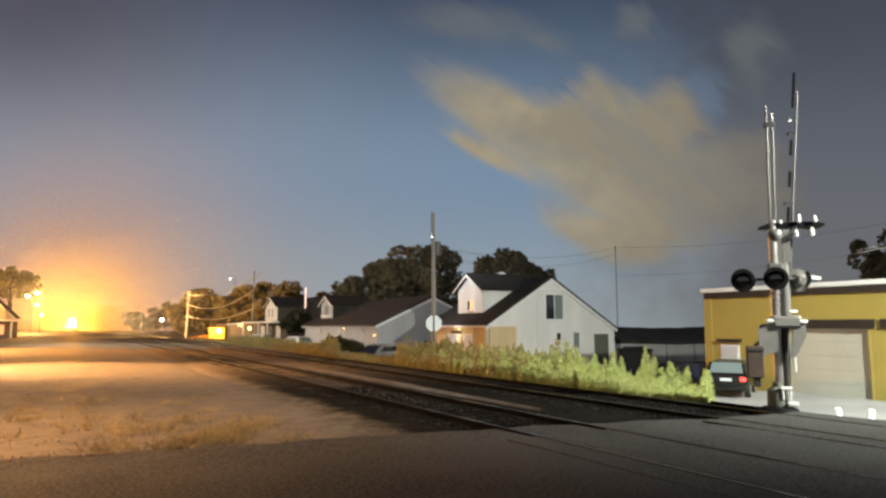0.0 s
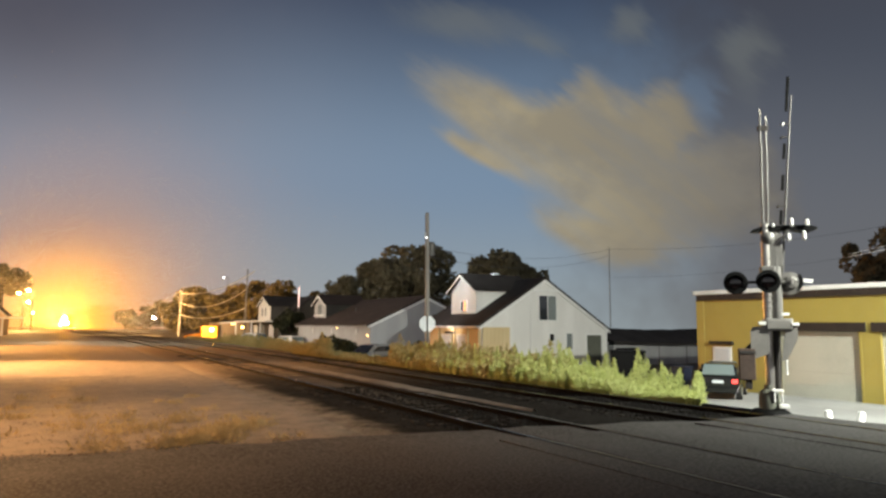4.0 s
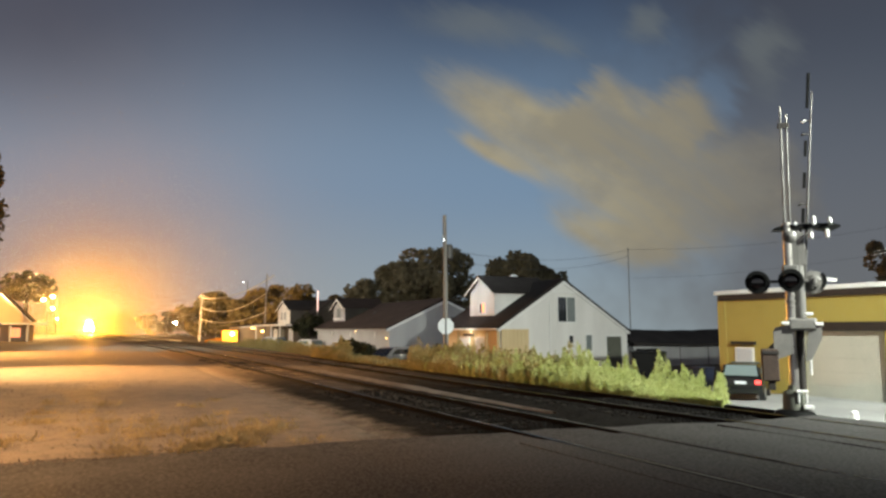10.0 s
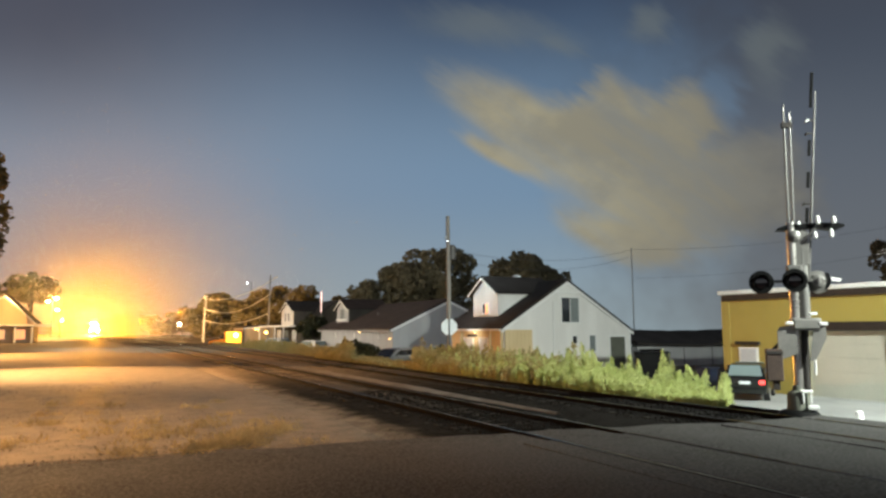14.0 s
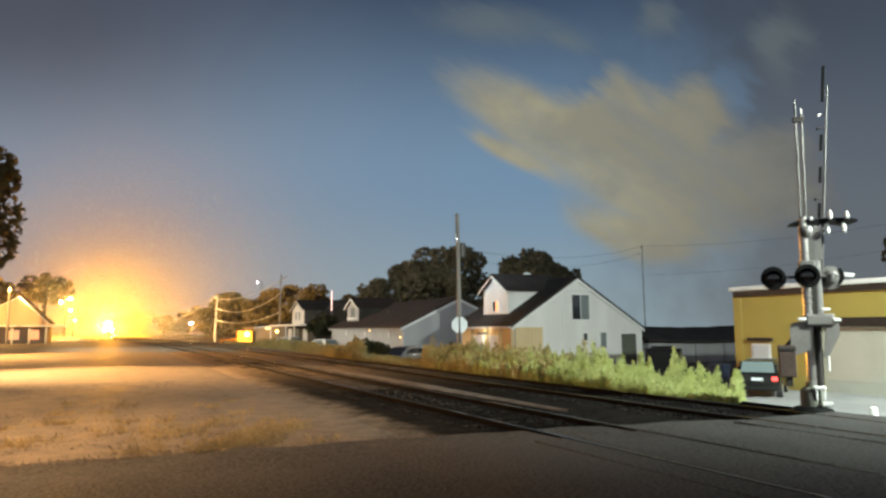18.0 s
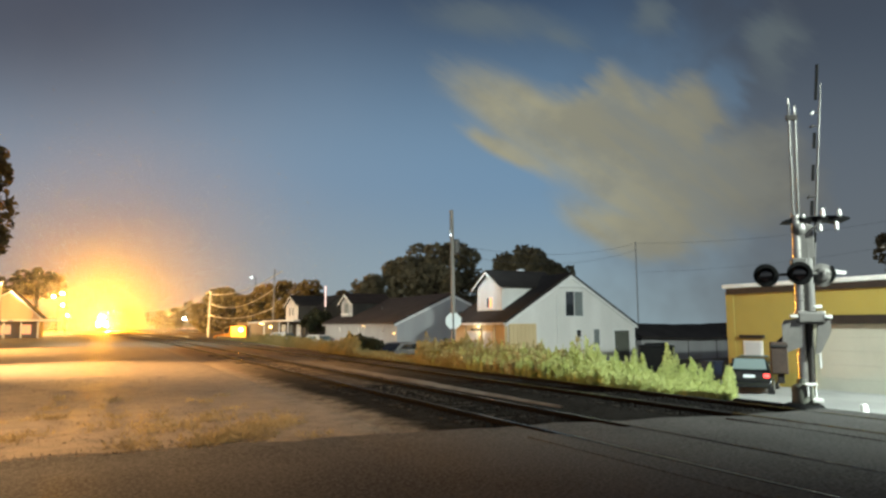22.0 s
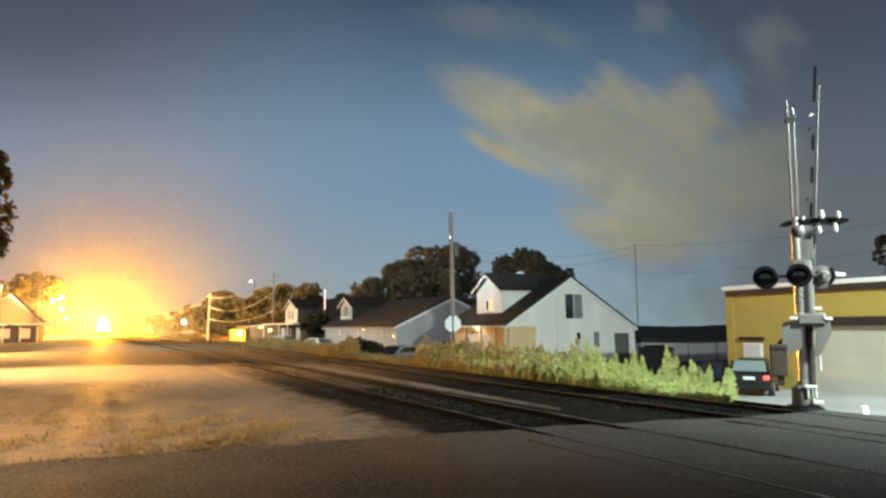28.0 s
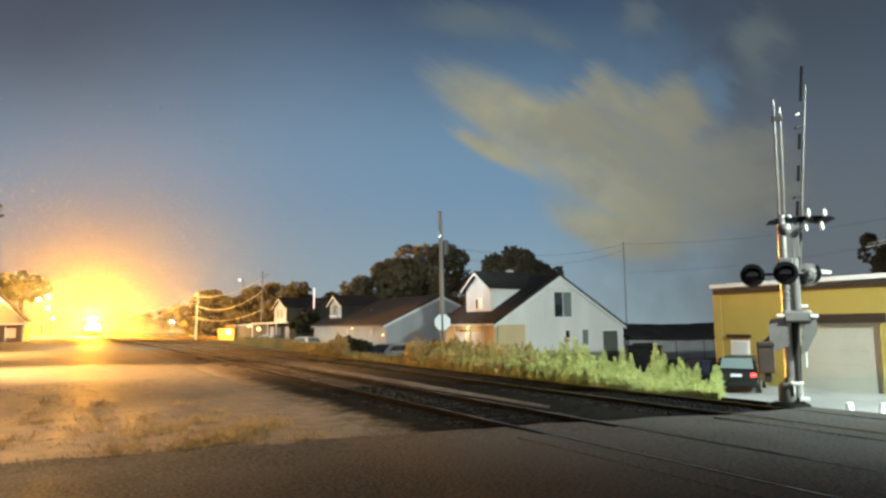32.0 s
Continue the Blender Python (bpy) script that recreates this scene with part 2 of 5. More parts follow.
        n.put(bm_.inputs["Height"], grain)
        n.put(p.inputs["Normal"], bm_.outputs[0])
    return mat


def foliage(name, a, b, c, thin=0.25):
    mat = bpy.data.materials.new(name)
    mat.use_nodes = True
    n = Nodes(mat.node_tree)
    p = mat.node_tree.nodes["Principled BSDF"]
    geo = n.node("ShaderNodeNewGeometry").outputs["Random Per Island"]
    co = n.node("ShaderNodeTexCoord").outputs["Object"]
    col = n.mix(geo, a, b)
    col = n.mix(n.smooth(n.noise(co, 0.9, 3.0), 0.4, 0.7), col, c)
    n.put(p.inputs["Base Color"], col)
    p.inputs["Roughness"].default_value = 0.6
    p.inputs["Specular IOR Level"].default_value = 0.3
    tr = n.node("ShaderNodeBsdfTranslucent")
    n.put(tr.inputs[0], col)
    mixs = n.node("ShaderNodeMixShader")
    mixs.inputs[0].default_value = thin
    n.put(mixs.inputs[1], p.outputs[0]), n.put(mixs.inputs[2], tr.outputs[0])
    n.put(mat.node_tree.nodes["Material Output"].inputs[0], mixs.outputs[0])
    return mat


def glowing(name, colour, strength):
    mat = bpy.data.materials.new(name)
    mat.use_nodes = True
    p = mat.node_tree.nodes["Principled BSDF"]
    p.inputs["Base Color"].default_value = (*[min(1, x) for x in colour], 1)
    p.inputs["Emission Color"].default_value = (*colour, 1)
    p.inputs["Emission Strength"].default_value = strength
    return mat


def glass(name, tint=(0.02, 0.025, 0.03), rough=0.06):
    mat = bpy.data.materials.new(name)
    mat.use_nodes = True
    p = mat.node_tree.nodes["Principled BSDF"]
    p.inputs["Base Color"].default_value = (*tint, 1)
    p.inputs["Roughness"].default_value = rough
    p.inputs["Specular IOR Level"].default_value = 0.8
    return mat


def siding(name, a, b):
    """Painted boards: real laps are built; this adds dirt streaks."""
    return surface(name, a, b, scale=0.7, rough=0.9, bump=0.12, fine=22.0, spec=0.12, c=tuple(x * 0.8 for x in a), stretch=(1, 1, 0.3))


def bed_surface(name):
    """Brown gravelly dirt that turns to cinders and then to near-black crushed stone towards the line; paler far off,
    with haze put into the colour.
    """
    mat = bpy.data.materials.new(name)
    mat.use_nodes = True
    n = Nodes(mat.node_tree)
    p = mat.node_tree.nodes["Principled BSDF"]
    co = n.node("ShaderNodeTexCoord").outputs["Object"]
    sep = n.node("ShaderNodeSeparateXYZ")
    n.put(sep.inputs[0], co)
    x, y = sep.outputs[0], sep.outputs[1]
    broad, patch, grain = n.noise(co, 0.5, 4.0), n.noise(co, 2.1, 4.0, 0.6), n.noise(co, 14.0, 3.0, 0.7)
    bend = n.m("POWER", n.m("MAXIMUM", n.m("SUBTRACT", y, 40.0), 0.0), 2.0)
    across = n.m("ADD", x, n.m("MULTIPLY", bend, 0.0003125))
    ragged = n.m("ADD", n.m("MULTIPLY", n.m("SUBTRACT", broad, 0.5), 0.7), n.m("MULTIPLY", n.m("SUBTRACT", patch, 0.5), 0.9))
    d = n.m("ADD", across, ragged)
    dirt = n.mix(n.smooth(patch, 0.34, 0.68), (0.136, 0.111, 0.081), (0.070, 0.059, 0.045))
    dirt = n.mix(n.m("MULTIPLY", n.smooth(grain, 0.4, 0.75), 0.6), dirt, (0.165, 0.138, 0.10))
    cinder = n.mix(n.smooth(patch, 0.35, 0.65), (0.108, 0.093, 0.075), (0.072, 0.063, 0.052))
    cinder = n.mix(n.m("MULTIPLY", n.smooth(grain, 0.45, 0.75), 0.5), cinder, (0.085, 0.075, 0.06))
    # haze over the far bed put into the colour as a paler brown
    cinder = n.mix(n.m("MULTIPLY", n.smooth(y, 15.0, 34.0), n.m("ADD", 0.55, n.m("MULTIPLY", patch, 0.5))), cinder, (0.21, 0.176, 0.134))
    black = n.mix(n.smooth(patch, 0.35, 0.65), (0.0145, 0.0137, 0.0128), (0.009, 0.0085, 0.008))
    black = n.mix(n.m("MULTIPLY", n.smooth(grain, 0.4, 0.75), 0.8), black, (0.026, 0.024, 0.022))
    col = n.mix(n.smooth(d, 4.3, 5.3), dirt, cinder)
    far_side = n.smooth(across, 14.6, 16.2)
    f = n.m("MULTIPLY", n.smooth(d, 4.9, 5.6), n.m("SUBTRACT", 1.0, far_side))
    # black fades with distance too, the same haze put into the colour
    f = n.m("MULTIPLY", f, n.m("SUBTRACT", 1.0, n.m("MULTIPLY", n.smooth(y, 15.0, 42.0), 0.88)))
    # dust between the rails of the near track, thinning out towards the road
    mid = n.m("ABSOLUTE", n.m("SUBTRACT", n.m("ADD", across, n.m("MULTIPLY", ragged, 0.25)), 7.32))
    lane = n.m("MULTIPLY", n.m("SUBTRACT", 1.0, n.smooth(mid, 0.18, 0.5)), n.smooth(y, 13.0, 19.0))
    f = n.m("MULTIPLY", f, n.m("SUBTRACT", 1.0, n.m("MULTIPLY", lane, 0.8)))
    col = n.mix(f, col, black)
    n.put(p.inputs["Base Color"], col)
    n.put(p.inputs["Roughness"], n.m("ADD", 0.7, n.m("MULTIPLY", f, 0.25)))
    n.put(p.inputs["Specular IOR Level"], n.m("MULTIPLY", n.m("SUBTRACT", 1.0, n.smooth(d, 3.9, 5.2)), 0.5))
    relief = n.node("ShaderNodeBump")
    relief.inputs["Strength"].default_value, relief.inputs["Distance"].default_value = 1.0, 0.02
    n.put(relief.inputs["Height"], grain)
    n.put(p.inputs["Normal"], relief.outputs[0])
    return mat


M = dict(
    asphalt=surface("asphalt", (0.036, 0.0355, 0.0345), (0.018, 0.0177, 0.0172), 0.45, 0.9, 0, 1.0, 22.0, 0.12, (0.11, 0.107, 0.102), amt=0.9),
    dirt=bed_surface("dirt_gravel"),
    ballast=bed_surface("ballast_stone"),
    cinder=surface("cinder_edge", (0.034, 0.030, 0.025), (0.056, 0.049, 0.039), 0.8, 0.95, 0, 0.8, 16.0, 0.05, (0.016, 0.014, 0.012)),
    stones=surface("ballast_lumps", (0.011, 0.0105, 0.010), (0.006, 0.0056, 0.0053), 2.0, 0.95, 0, 0.4, 30.0, 0.03),
    grit=surface("walkway_grit", (0.125, 0.116, 0.102), (0.060, 0.055, 0.048), 1.3, 0.9, 0, 0.8, 24.0, 0.1, (0.12, 0.11, 0.10)),
    concrete=surface("pale_concrete", (0.36, 0.365, 0.36), (0.27, 0.275, 0.27), 0.4, 0.85, 0, 0.35, 20.0, 0.35, (0.5, 0.5, 0.48)),
    tie=surface("creosoted_wood", (0.016, 0.0135, 0.011), (0.026, 0.022, 0.018), 1.5, 0.9, 0, 0.5, 25.0, 0.05, stretch=(1, 5, 5)),
    rail=surface("rail_steel", (0.006, 0.0053, 0.0047), (0.004, 0.0035, 0.003), 1.0, 0.8, 0.0, 0.1, 20.0, 0.05),
    railtop=surface("polished_rail_head", (0.016, 0.0155, 0.015), (0.009, 0.0085, 0.008), 0.8, 0.15, 0.0, 0.0, 20.0, 0.3, stretch=(1, 0.2, 1)),
    white=siding("white_boards", (0.74, 0.73, 0.70), (0.64, 0.63, 0.60)),
    grey=siding("grey_boards", (0.40, 0.40, 0.40), (0.34, 0.34, 0.34)),
    tan=siding("tan_boards", (0.60, 0.48, 0.28), (0.53, 0.41, 0.23)),
    trim=surface("white_trim", (0.78, 0.78, 0.76), (0.70, 0.70, 0.68), 1.2, 0.8, 0, 0.08, 20.0, 0.15, c=(0.6, 0.6, 0.58)),
    shingle=surface("dark_shingle", (0.030, 0.026, 0.024), (0.046, 0.040, 0.037), 0.8, 0.9, 0, 0.6, 14.0, 0.2, vary=0.3),
    brownroof=surface("brown_shingle", (0.044, 0.032, 0.028), (0.060, 0.044, 0.038), 0.8, 0.9, 0, 0.6, 14.0, 0.2, vary=0.3),
    yellow=surface("yellow_steel", (0.36, 0.28, 0.062), (0.31, 0.24, 0.052), 0.4, 0.5, 0, 0.08, 12.0, c=(0.33, 0.275, 0.10)),
    cream=surface("cream_door", (0.44, 0.43, 0.36), (0.38, 0.37, 0.31), 0.5, 0.5, 0, 0.06, 15.0, c=(0.5, 0.48, 0.4)),
    darkwood=surface("dark_boards", (0.05, 0.032, 0.024), (0.08, 0.05, 0.035), 1.0, 0.8, 0, 0.3, 18.0),
    galv=surface("galvanised_steel", (0.46, 0.44, 0.41), (0.34, 0.325, 0.30), 1.4, 0.3, 0.85, 0.08, 25.0),
    alum=surface("grey_aluminium", (0.145, 0.138, 0.128), (0.10, 0.096, 0.09), 1.2, 0.5, 0.1, 0.1, 22.0),
    # haze before the slim pole put into this pale grey
    greysteel=surface("hazed_grey_steel", (0.26, 0.27, 0.28), (0.20, 0.21, 0.22), 0.8, 0.7, 0.0, 0.1, 15.0, 0.2),
    tubegrey=surface("dull_tube", (0.10, 0.096, 0.09), (0.075, 0.072, 0.068), 1.2, 0.42, 0.4, 0.05, 22.0),
    castgrey=surface("cast_aluminium", (0.24, 0.228, 0.21), (0.18, 0.172, 0.16), 1.5, 0.45, 0.2, 0.1, 22.0),
    black=surface("black_paint", (0.003, 0.003, 0.003), (0.005, 0.005, 0.005), 1.5, 0.6, 0, 0.08, 25.0, 0.1),
    rust=surface("rusty_iron", (0.036, 0.03, 0.026), (0.022, 0.019, 0.017), 2.0, 0.7, 0.2, 0.4, 24.0),
    pole=surface("weathered_pole", (0.34, 0.32, 0.29), (0.26, 0.24, 0.215), 0.7, 0.85, 0, 0.4, 18.0, stretch=(4, 4, 0.4)),
    wire=surface("wire", (0.16, 0.17, 0.18), (0.22, 0.23, 0.24), 1.0, 0.5, 0.6, 0.0),
    # headlight on the far wires put into this paler, warmer colour
    palewire=surface("lamplit_wire", (0.74, 0.62, 0.44), (0.64, 0.54, 0.38), 1.0, 0.5, 0.0, 0.0),
    signback=surface("sign_back", (0.72, 0.77, 0.80), (0.66, 0.71, 0.74), 1.5, 0.4, 0.0, 0.05, 20.0),
    red=surface("red_reflective", (0.55, 0.02, 0.02), (0.45, 0.02, 0.02), 1.5, 0.4, 0, 0.05),
    cardark=surface("dark_grey_paint", (0.014, 0.015, 0.015), (0.019, 0.020, 0.020), 1.0, 0.22, 0.3, 0.0, spec=0.7),
    carwhite=surface("white_car_paint", (0.65, 0.65, 0.63), (0.55, 0.55, 0.54), 1.0, 0.25, 0.1, 0.0),
    cargrey=surface("grey_car_paint", (0.24, 0.25, 0.25), (0.28, 0.29, 0.29), 1.0, 0.25, 0.3, 0.0),
    orange=surface("orange_paint", (0.50, 0.20, 0.02), (0.42, 0.16, 0.02), 1.0, 0.85, 0.0, 0.05, spec=0.15),
    tyre=surface("tyre", (0.012, 0.012, 0.012), (0.02, 0.02, 0.02), 3.0, 0.85, 0, 0.2),
    hub=surface("hubcap", (0.5, 0.5, 0.5), (0.4, 0.4, 0.4), 3.0, 0.3, 0.8, 0.0),
    bluebin=surface("blue_plastic", (0.008, 0.014, 0.034), (0.010, 0.017, 0.042), 1.0, 0.45, 0, 0.1),
    loco=surface("loco_orange", (0.42, 0.14, 0.02), (0.34, 0.10, 0.02), 0.6, 0.4, 0.1, 0.08),
    locodark=surface("loco_dark", (0.02, 0.02, 0.022), (0.03, 0.03, 0.03), 0.8, 0.5, 0.1, 0.1),
    bark=surface("bark", (0.06, 0.045, 0.03), (0.035, 0.028, 0.02), 1.5, 0.9, 0, 0.7, 12.0, stretch=(3, 3, 0.6)),
    leaf=foliage("tree_leaf", (0.17, 0.15, 0.09), (0.21, 0.185, 0.115), (0.145, 0.13, 0.08), 0.5),
    # warm lamplight and haze put into this copy of the leaf colour
    warmleaf=foliage("lamplit_leaf", (0.16, 0.12, 0.045), (0.20, 0.145, 0.055), (0.12, 0.095, 0.04), 0.5),
    weed=foliage("weed_leaf", (0.48, 0.53, 0.20), (0.58, 0.62, 0.29), (0.41, 0.46, 0.165), 0.5),
    brush=foliage("dull_brush", (0.37, 0.325, 0.145), (0.44, 0.38, 0.18), (0.29, 0.265, 0.105), 0.5),
    straw=foliage("straw", (0.34, 0.27, 0.14), (0.25, 0.20, 0.10), (0.18, 0.15, 0.08)),
    bush=foliage("bush_leaf", (0.030, 0.035, 0.014), (0.050, 0.048, 0.02), (0.02, 0.025, 0.012)),
    # white specks added to carry the headlights' halo
    halo_speck=foliage("halo_speck_white", (0.80, 0.80, 0.80), (0.86, 0.86, 0.86), (0.80, 0.80, 0.80), 0.5),
    pane=glass("window_glass"),
    # reflection of the bright sky put into this pale glass tint
    carglass=glass("car_glass", (0.16, 0.20, 0.20), 0.12),
    lensblack=glass("unlit_red_lens", (0.006, 0.002, 0.002), 0.2),
    palepole=surface("pale_pole", (0.34, 0.30, 0.25), (0.27, 0.24, 0.20), 0.7, 0.8, 0, 0.2, 18.0, stretch=(4, 4, 0.4)),
    greyblind=surface("grey_blind", (0.20, 0.225, 0.22), (0.16, 0.18, 0.18), 1.0, 0.8, 0, 0.05, spec=0.15, stretch=(1, 1, 30)),
    greendoor=surface("dull_green_door", (0.11, 0.115, 0.09), (0.085, 0.09, 0.07), 1.0, 0.6, 0, 0.1),
    porchwall=surface("dark_porch_wall", (0.075, 0.07, 0.06), (0.055, 0.05, 0.045), 0.7, 0.9, 0, 0.12, 22.0, 0.12, stretch=(1, 1, 0.3)),
    peach=siding("peach_boards", (0.66, 0.50, 0.33), (0.58, 0.44, 0.29)),
    shedtan=siding("dull_tan_boards", (0.48, 0.37, 0.24), (0.42, 0.32, 0.21)),
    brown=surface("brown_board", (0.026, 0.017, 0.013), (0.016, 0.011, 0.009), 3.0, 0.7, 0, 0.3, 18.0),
    blind=surface("white_blind", (0.62, 0.64, 0.66), (0.55, 0.57, 0.6), 1.0, 0.85, 0, 0.05, spec=0.15, stretch=(1, 1, 30)),
    headlamp=glowing("headlight_glow", (1.0, 0.37, 0.018), 80000.0),
    sodium=glowing("sodium_glow", (1.0, 0.55, 0.10), 30.0),
    whitelamp=glowing("white_lamp_glow", (0.95, 0.98, 1.0), 12.0),
    warmlamp=glowing("warm_lamp_glow", (1.0, 0.62, 0.22), 6.0),
    candle=glowing("lit_window_glow", (1.0, 0.36, 0.13), 1.5),
    tail=glowing("tail_light_glow", (1.0, 0.06, 0.05), 3.0),
    amberbox=glowing("amber_panel_glow", (1.0, 0.48, 0.03), 1.6),
)


# ---------- mesh helpers ----------
def box(bm, x0, x1, y0, y1, z0, z1, bevel=0.0, m=None):
    r = bmesh.ops.create_cube(bm, size=1.0)
    vs = r["verts"]
    for w in vs:
        w.co = Vector(((x0 + x1) / 2 + w.co.x * (x1 - x0), (y0 + y1) / 2 + w.co.y * (y1 - y0), (z0 + z1) / 2 + w.co.z * (z1 - z0)))
    if bevel:
        es = list({e for w in vs for e in w.link_edges})
        out = bmesh.ops.bevel(bm, geom=es, offset=bevel, segments=2, affect="EDGES", profile=0.5)
        vs = list({w for w in out["verts"]} | {w for w in vs if w.is_valid})
    if m is not None:
        bmesh.ops.transform(bm, matrix=m, verts=[w for w in vs if w.is_valid])
    return bm


def tube(bm, a, b, r0, r1=None, seg=10):
    a, b = Vector(a), Vector(b)
    r1 = r0 if r1 is None else r1
    turn = (b - a).to_track_quat("Z", "Y").to_matrix().to_4x4()
    bmesh.ops.create_cone(bm, cap_ends=True, segments=seg, radius1=r0, radius2=r1, depth=(b - a).length, matrix=Matrix.Translation((a + b) / 2) @ turn)
    return bm


def lathe(bm, profile, seg=16, m=None):
    """profile: (radius, z) from bottom to top."""
    rings = []
    for r, z in profile:
        rings.append([bm.verts.new((r * math.cos(2 * math.pi * k / seg), r * math.sin(2 * math.pi * k / seg), z)) for k in range(seg)])
    for p, q in zip(rings, rings[1:]):
        for k in range(seg):
            bm.faces.new((p[k], p[(k + 1) % seg], q[(k + 1) % seg], q[k]))
    bm.faces.new(rings[0][::-1]), bm.faces.new(rings[-1])
    if m is not None:
        bmesh.ops.transform(bm, matrix=m, verts=[w for ring in rings for w in ring])
    return bm


def prism(bm, outline, y0, y1, m=None):
    """outline in (x, z), swept from y0 to y1."""
    a = [bm.verts.new((x, y0, z)) for x, z in outline]
    b = [bm.verts.new((x, y1, z)) for x, z in outline]
    k = len(a)
    fs = [bm.faces.new(a), bm.faces.new(b[::-1])]
    for i in range(k):
        fs.append(bm.faces.new((a[i], b[i], b[(i + 1) % k], a[(i + 1) % k])))
    if m is not None:
        bmesh.ops.transform(bm, matrix=m, verts=a + b)
    return bm


def B(f, *a, **k):
    bm = bmesh.new()
    f(bm, *a, **k)
    return bm


def mesh_of(name, bm, material, smooth=False):
    bmesh.ops.recalc_face_normals(bm, faces=bm.faces)
    me = bpy.data.meshes.new(name)
    bm.to_mesh(me)
    bm.free()
    me.materials.append(material)
    if smooth:
        me.polygons.foreach_set("use_smooth", [True] * len(me.polygons))
        me.set_sharp_from_angle(angle=radians(40))
    return me


def part(name, bm, material, parent, label="", smooth=False):
    ob = new(name, mesh_of(name, bm, material, smooth))
    ob.parent = parent
    if label:
        ob["label"] = label
    return ob


def thing(name, m, label, category, group="", kind=""):
    ob = new(name)
    ob.empty_display_size = 0.2
    ob.matrix_basis = m
    return tagged(ob, label, category, group, kind)


def raw(name, verts, faces, material, parent=None, label="", smooth=False):
    me = bpy.data.meshes.new(name)
    me.from_pydata(verts, [], faces)
    me.materials.append(material)
    if smooth:
        me.polygons.foreach_set("use_smooth", [True] * len(me.polygons))
    ob = new(name, me)
    if parent:
        ob.parent = parent
    if label:
        ob["label"] = label
    return ob


def share(name, mesh, parent, m):
    ob = new(name, mesh)
    ob.parent = parent
    ob.matrix_basis = m
    return ob


def clampf(x, a=0.0, b=1.0):
    return max(a, min(b, x))


def ease(x):
    x = clampf(x)
    return x * x * (3 - 2 * x)


def ground_z(x, y):
    lot = -1.07 + 0.6 * ease((y - 44) / 45)
    z = -0.12 + (lot + 0.12) * ease((x - 13.2) / 6.5)
    if x < 5:
        z = -0.10 + 0.10 * ease((5 - x) / 6)
    return z


def track_x(centre, y):
    """Centre line of a track: straight past the crossing, then bending gently left."""
    if y < 40:
        return centre
    if y < 120:
        return centre - 0.05 / 160 * (y - 40) ** 2
    if y < 170:
        return centre - 2.0 - 0.05 * (y - 120)
    if y < 190:
        return centre - 4.5 - 0.05 * (y - 170) + 0.0395 / 40 * (y - 170) ** 2
    return centre - 5.105 - 0.0105 * (y - 190)


def track_turn(y):
    """Heading of the line in degrees about z."""
    return math.degrees(math.atan((track_x(0, y - 0.5) - track_x(0, y + 0.5))))


NEAR_TRACK, FAR_TRACK = 7.22, 11.44
ROAD_EDGE = 10.25


# ---------- ground, road, tracks ----------
def grid_sheet(name, xs, ys, zf, material, label, category="ground"):
    verts = [(x, y, zf(x, y)) for y in ys for x in xs]
    k = len(xs)
    faces = [(j * k + i, j * k + i + 1, (j + 1) * k + i + 1, (j + 1) * k + i) for j in range(len(ys) - 1) for i in range(k - 1)]
    return tagged(raw(name, verts, faces, material, smooth=True), label, category, kind="structure")


def steps(a, b, n):
    return [a + (b - a) * k / n for k in range(n + 1)]


def make_ground():
    xs = [-3000, -800, -250, -90, -40, -20] + steps(-12, 30, 84) + [36, 45, 60, 90, 160, 400, 1200, 3000]
    ys = [-3000, -600, -150, -50, -20] + steps(-10, 60, 100) + [66, 74, 84, 95, 110, 130, 160, 200, 230, 262, 300, 350, 370, 400, 600, 1000, 1800, 3000]

    def z(x, y):
        base = ground_z(x, y) + 0.035 * (noise.noise((x * 0.8, y * 0.8, 3.0)) + 0.5 * noise.noise((x * 2.7, y * 2.7, 1.0)))
        if y < ROAD_EDGE + 0.2 and y > -6:
            base -= 0.14
        if x > 13 and y < 26:
            base -= 0.10
        base -= 0.012 * max(0.0, y - 350)
        if 4.6 < x < 13.6:
            base -= 0.25
        return base
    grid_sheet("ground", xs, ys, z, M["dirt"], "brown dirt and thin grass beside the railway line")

    def road_z(x, y):
        zz = 0.0 if x < 12.6 else ground_z(x, y) + 0.12 * (1 - ease((x - 12.6) / 2)) + 0.02
        return zz - 0.03 * ease((abs(y - 2.2) - 5.5) / 2.5) + 0.012 * noise.noise((x * 0.35, y * 0.35, 8.0))
    rows = steps(-6.0, 9.6, 40)
    edge = [ROAD_EDGE]
    xs = [-60, -40, -25, -15] + steps(-10, 16, 104) + [18, 21, 25, 30, 40, 60]
    verts, faces = [], []
    for y in rows + edge:
        for x in xs:
            yy = y + (0.22 * noise.noise((x * 0.9, 4.0, 1.0)) + 0.1 * noise.noise((x * 3.1, 9.0, 1.0)) if y == ROAD_EDGE else 0)
            yy += -(0.115 * (x - 4) + 0.12 * clampf(x - 8.0, 0.0, 4.5)) * ease((y - 5) / 5) if y > 5 else 0
            verts.append((x, yy, road_z(x, y)))
    k, r = len(xs), len(rows) + 1
    faces = [(j * k + i, j * k + i + 1, (j + 1) * k + i + 1, (j + 1) * k + i) for j in range(r - 1) for i in range(k - 1)]
    tagged(raw("road", verts, faces, M["asphalt"], smooth=True), "worn grey asphalt road crossing the railway tracks", "road", kind="structure")

    # pale lot before the yellow building
    grid_sheet("pavement", steps(14.9, 27.0, 22), steps(9.5, 26, 20), lambda x, y: ground_z(x, y) + 0.02 + 0.006 * noise.noise((x, y, 2.0)), M["concrete"],
               "pale concrete lot before the yellow building", "pavement")


make_ground()


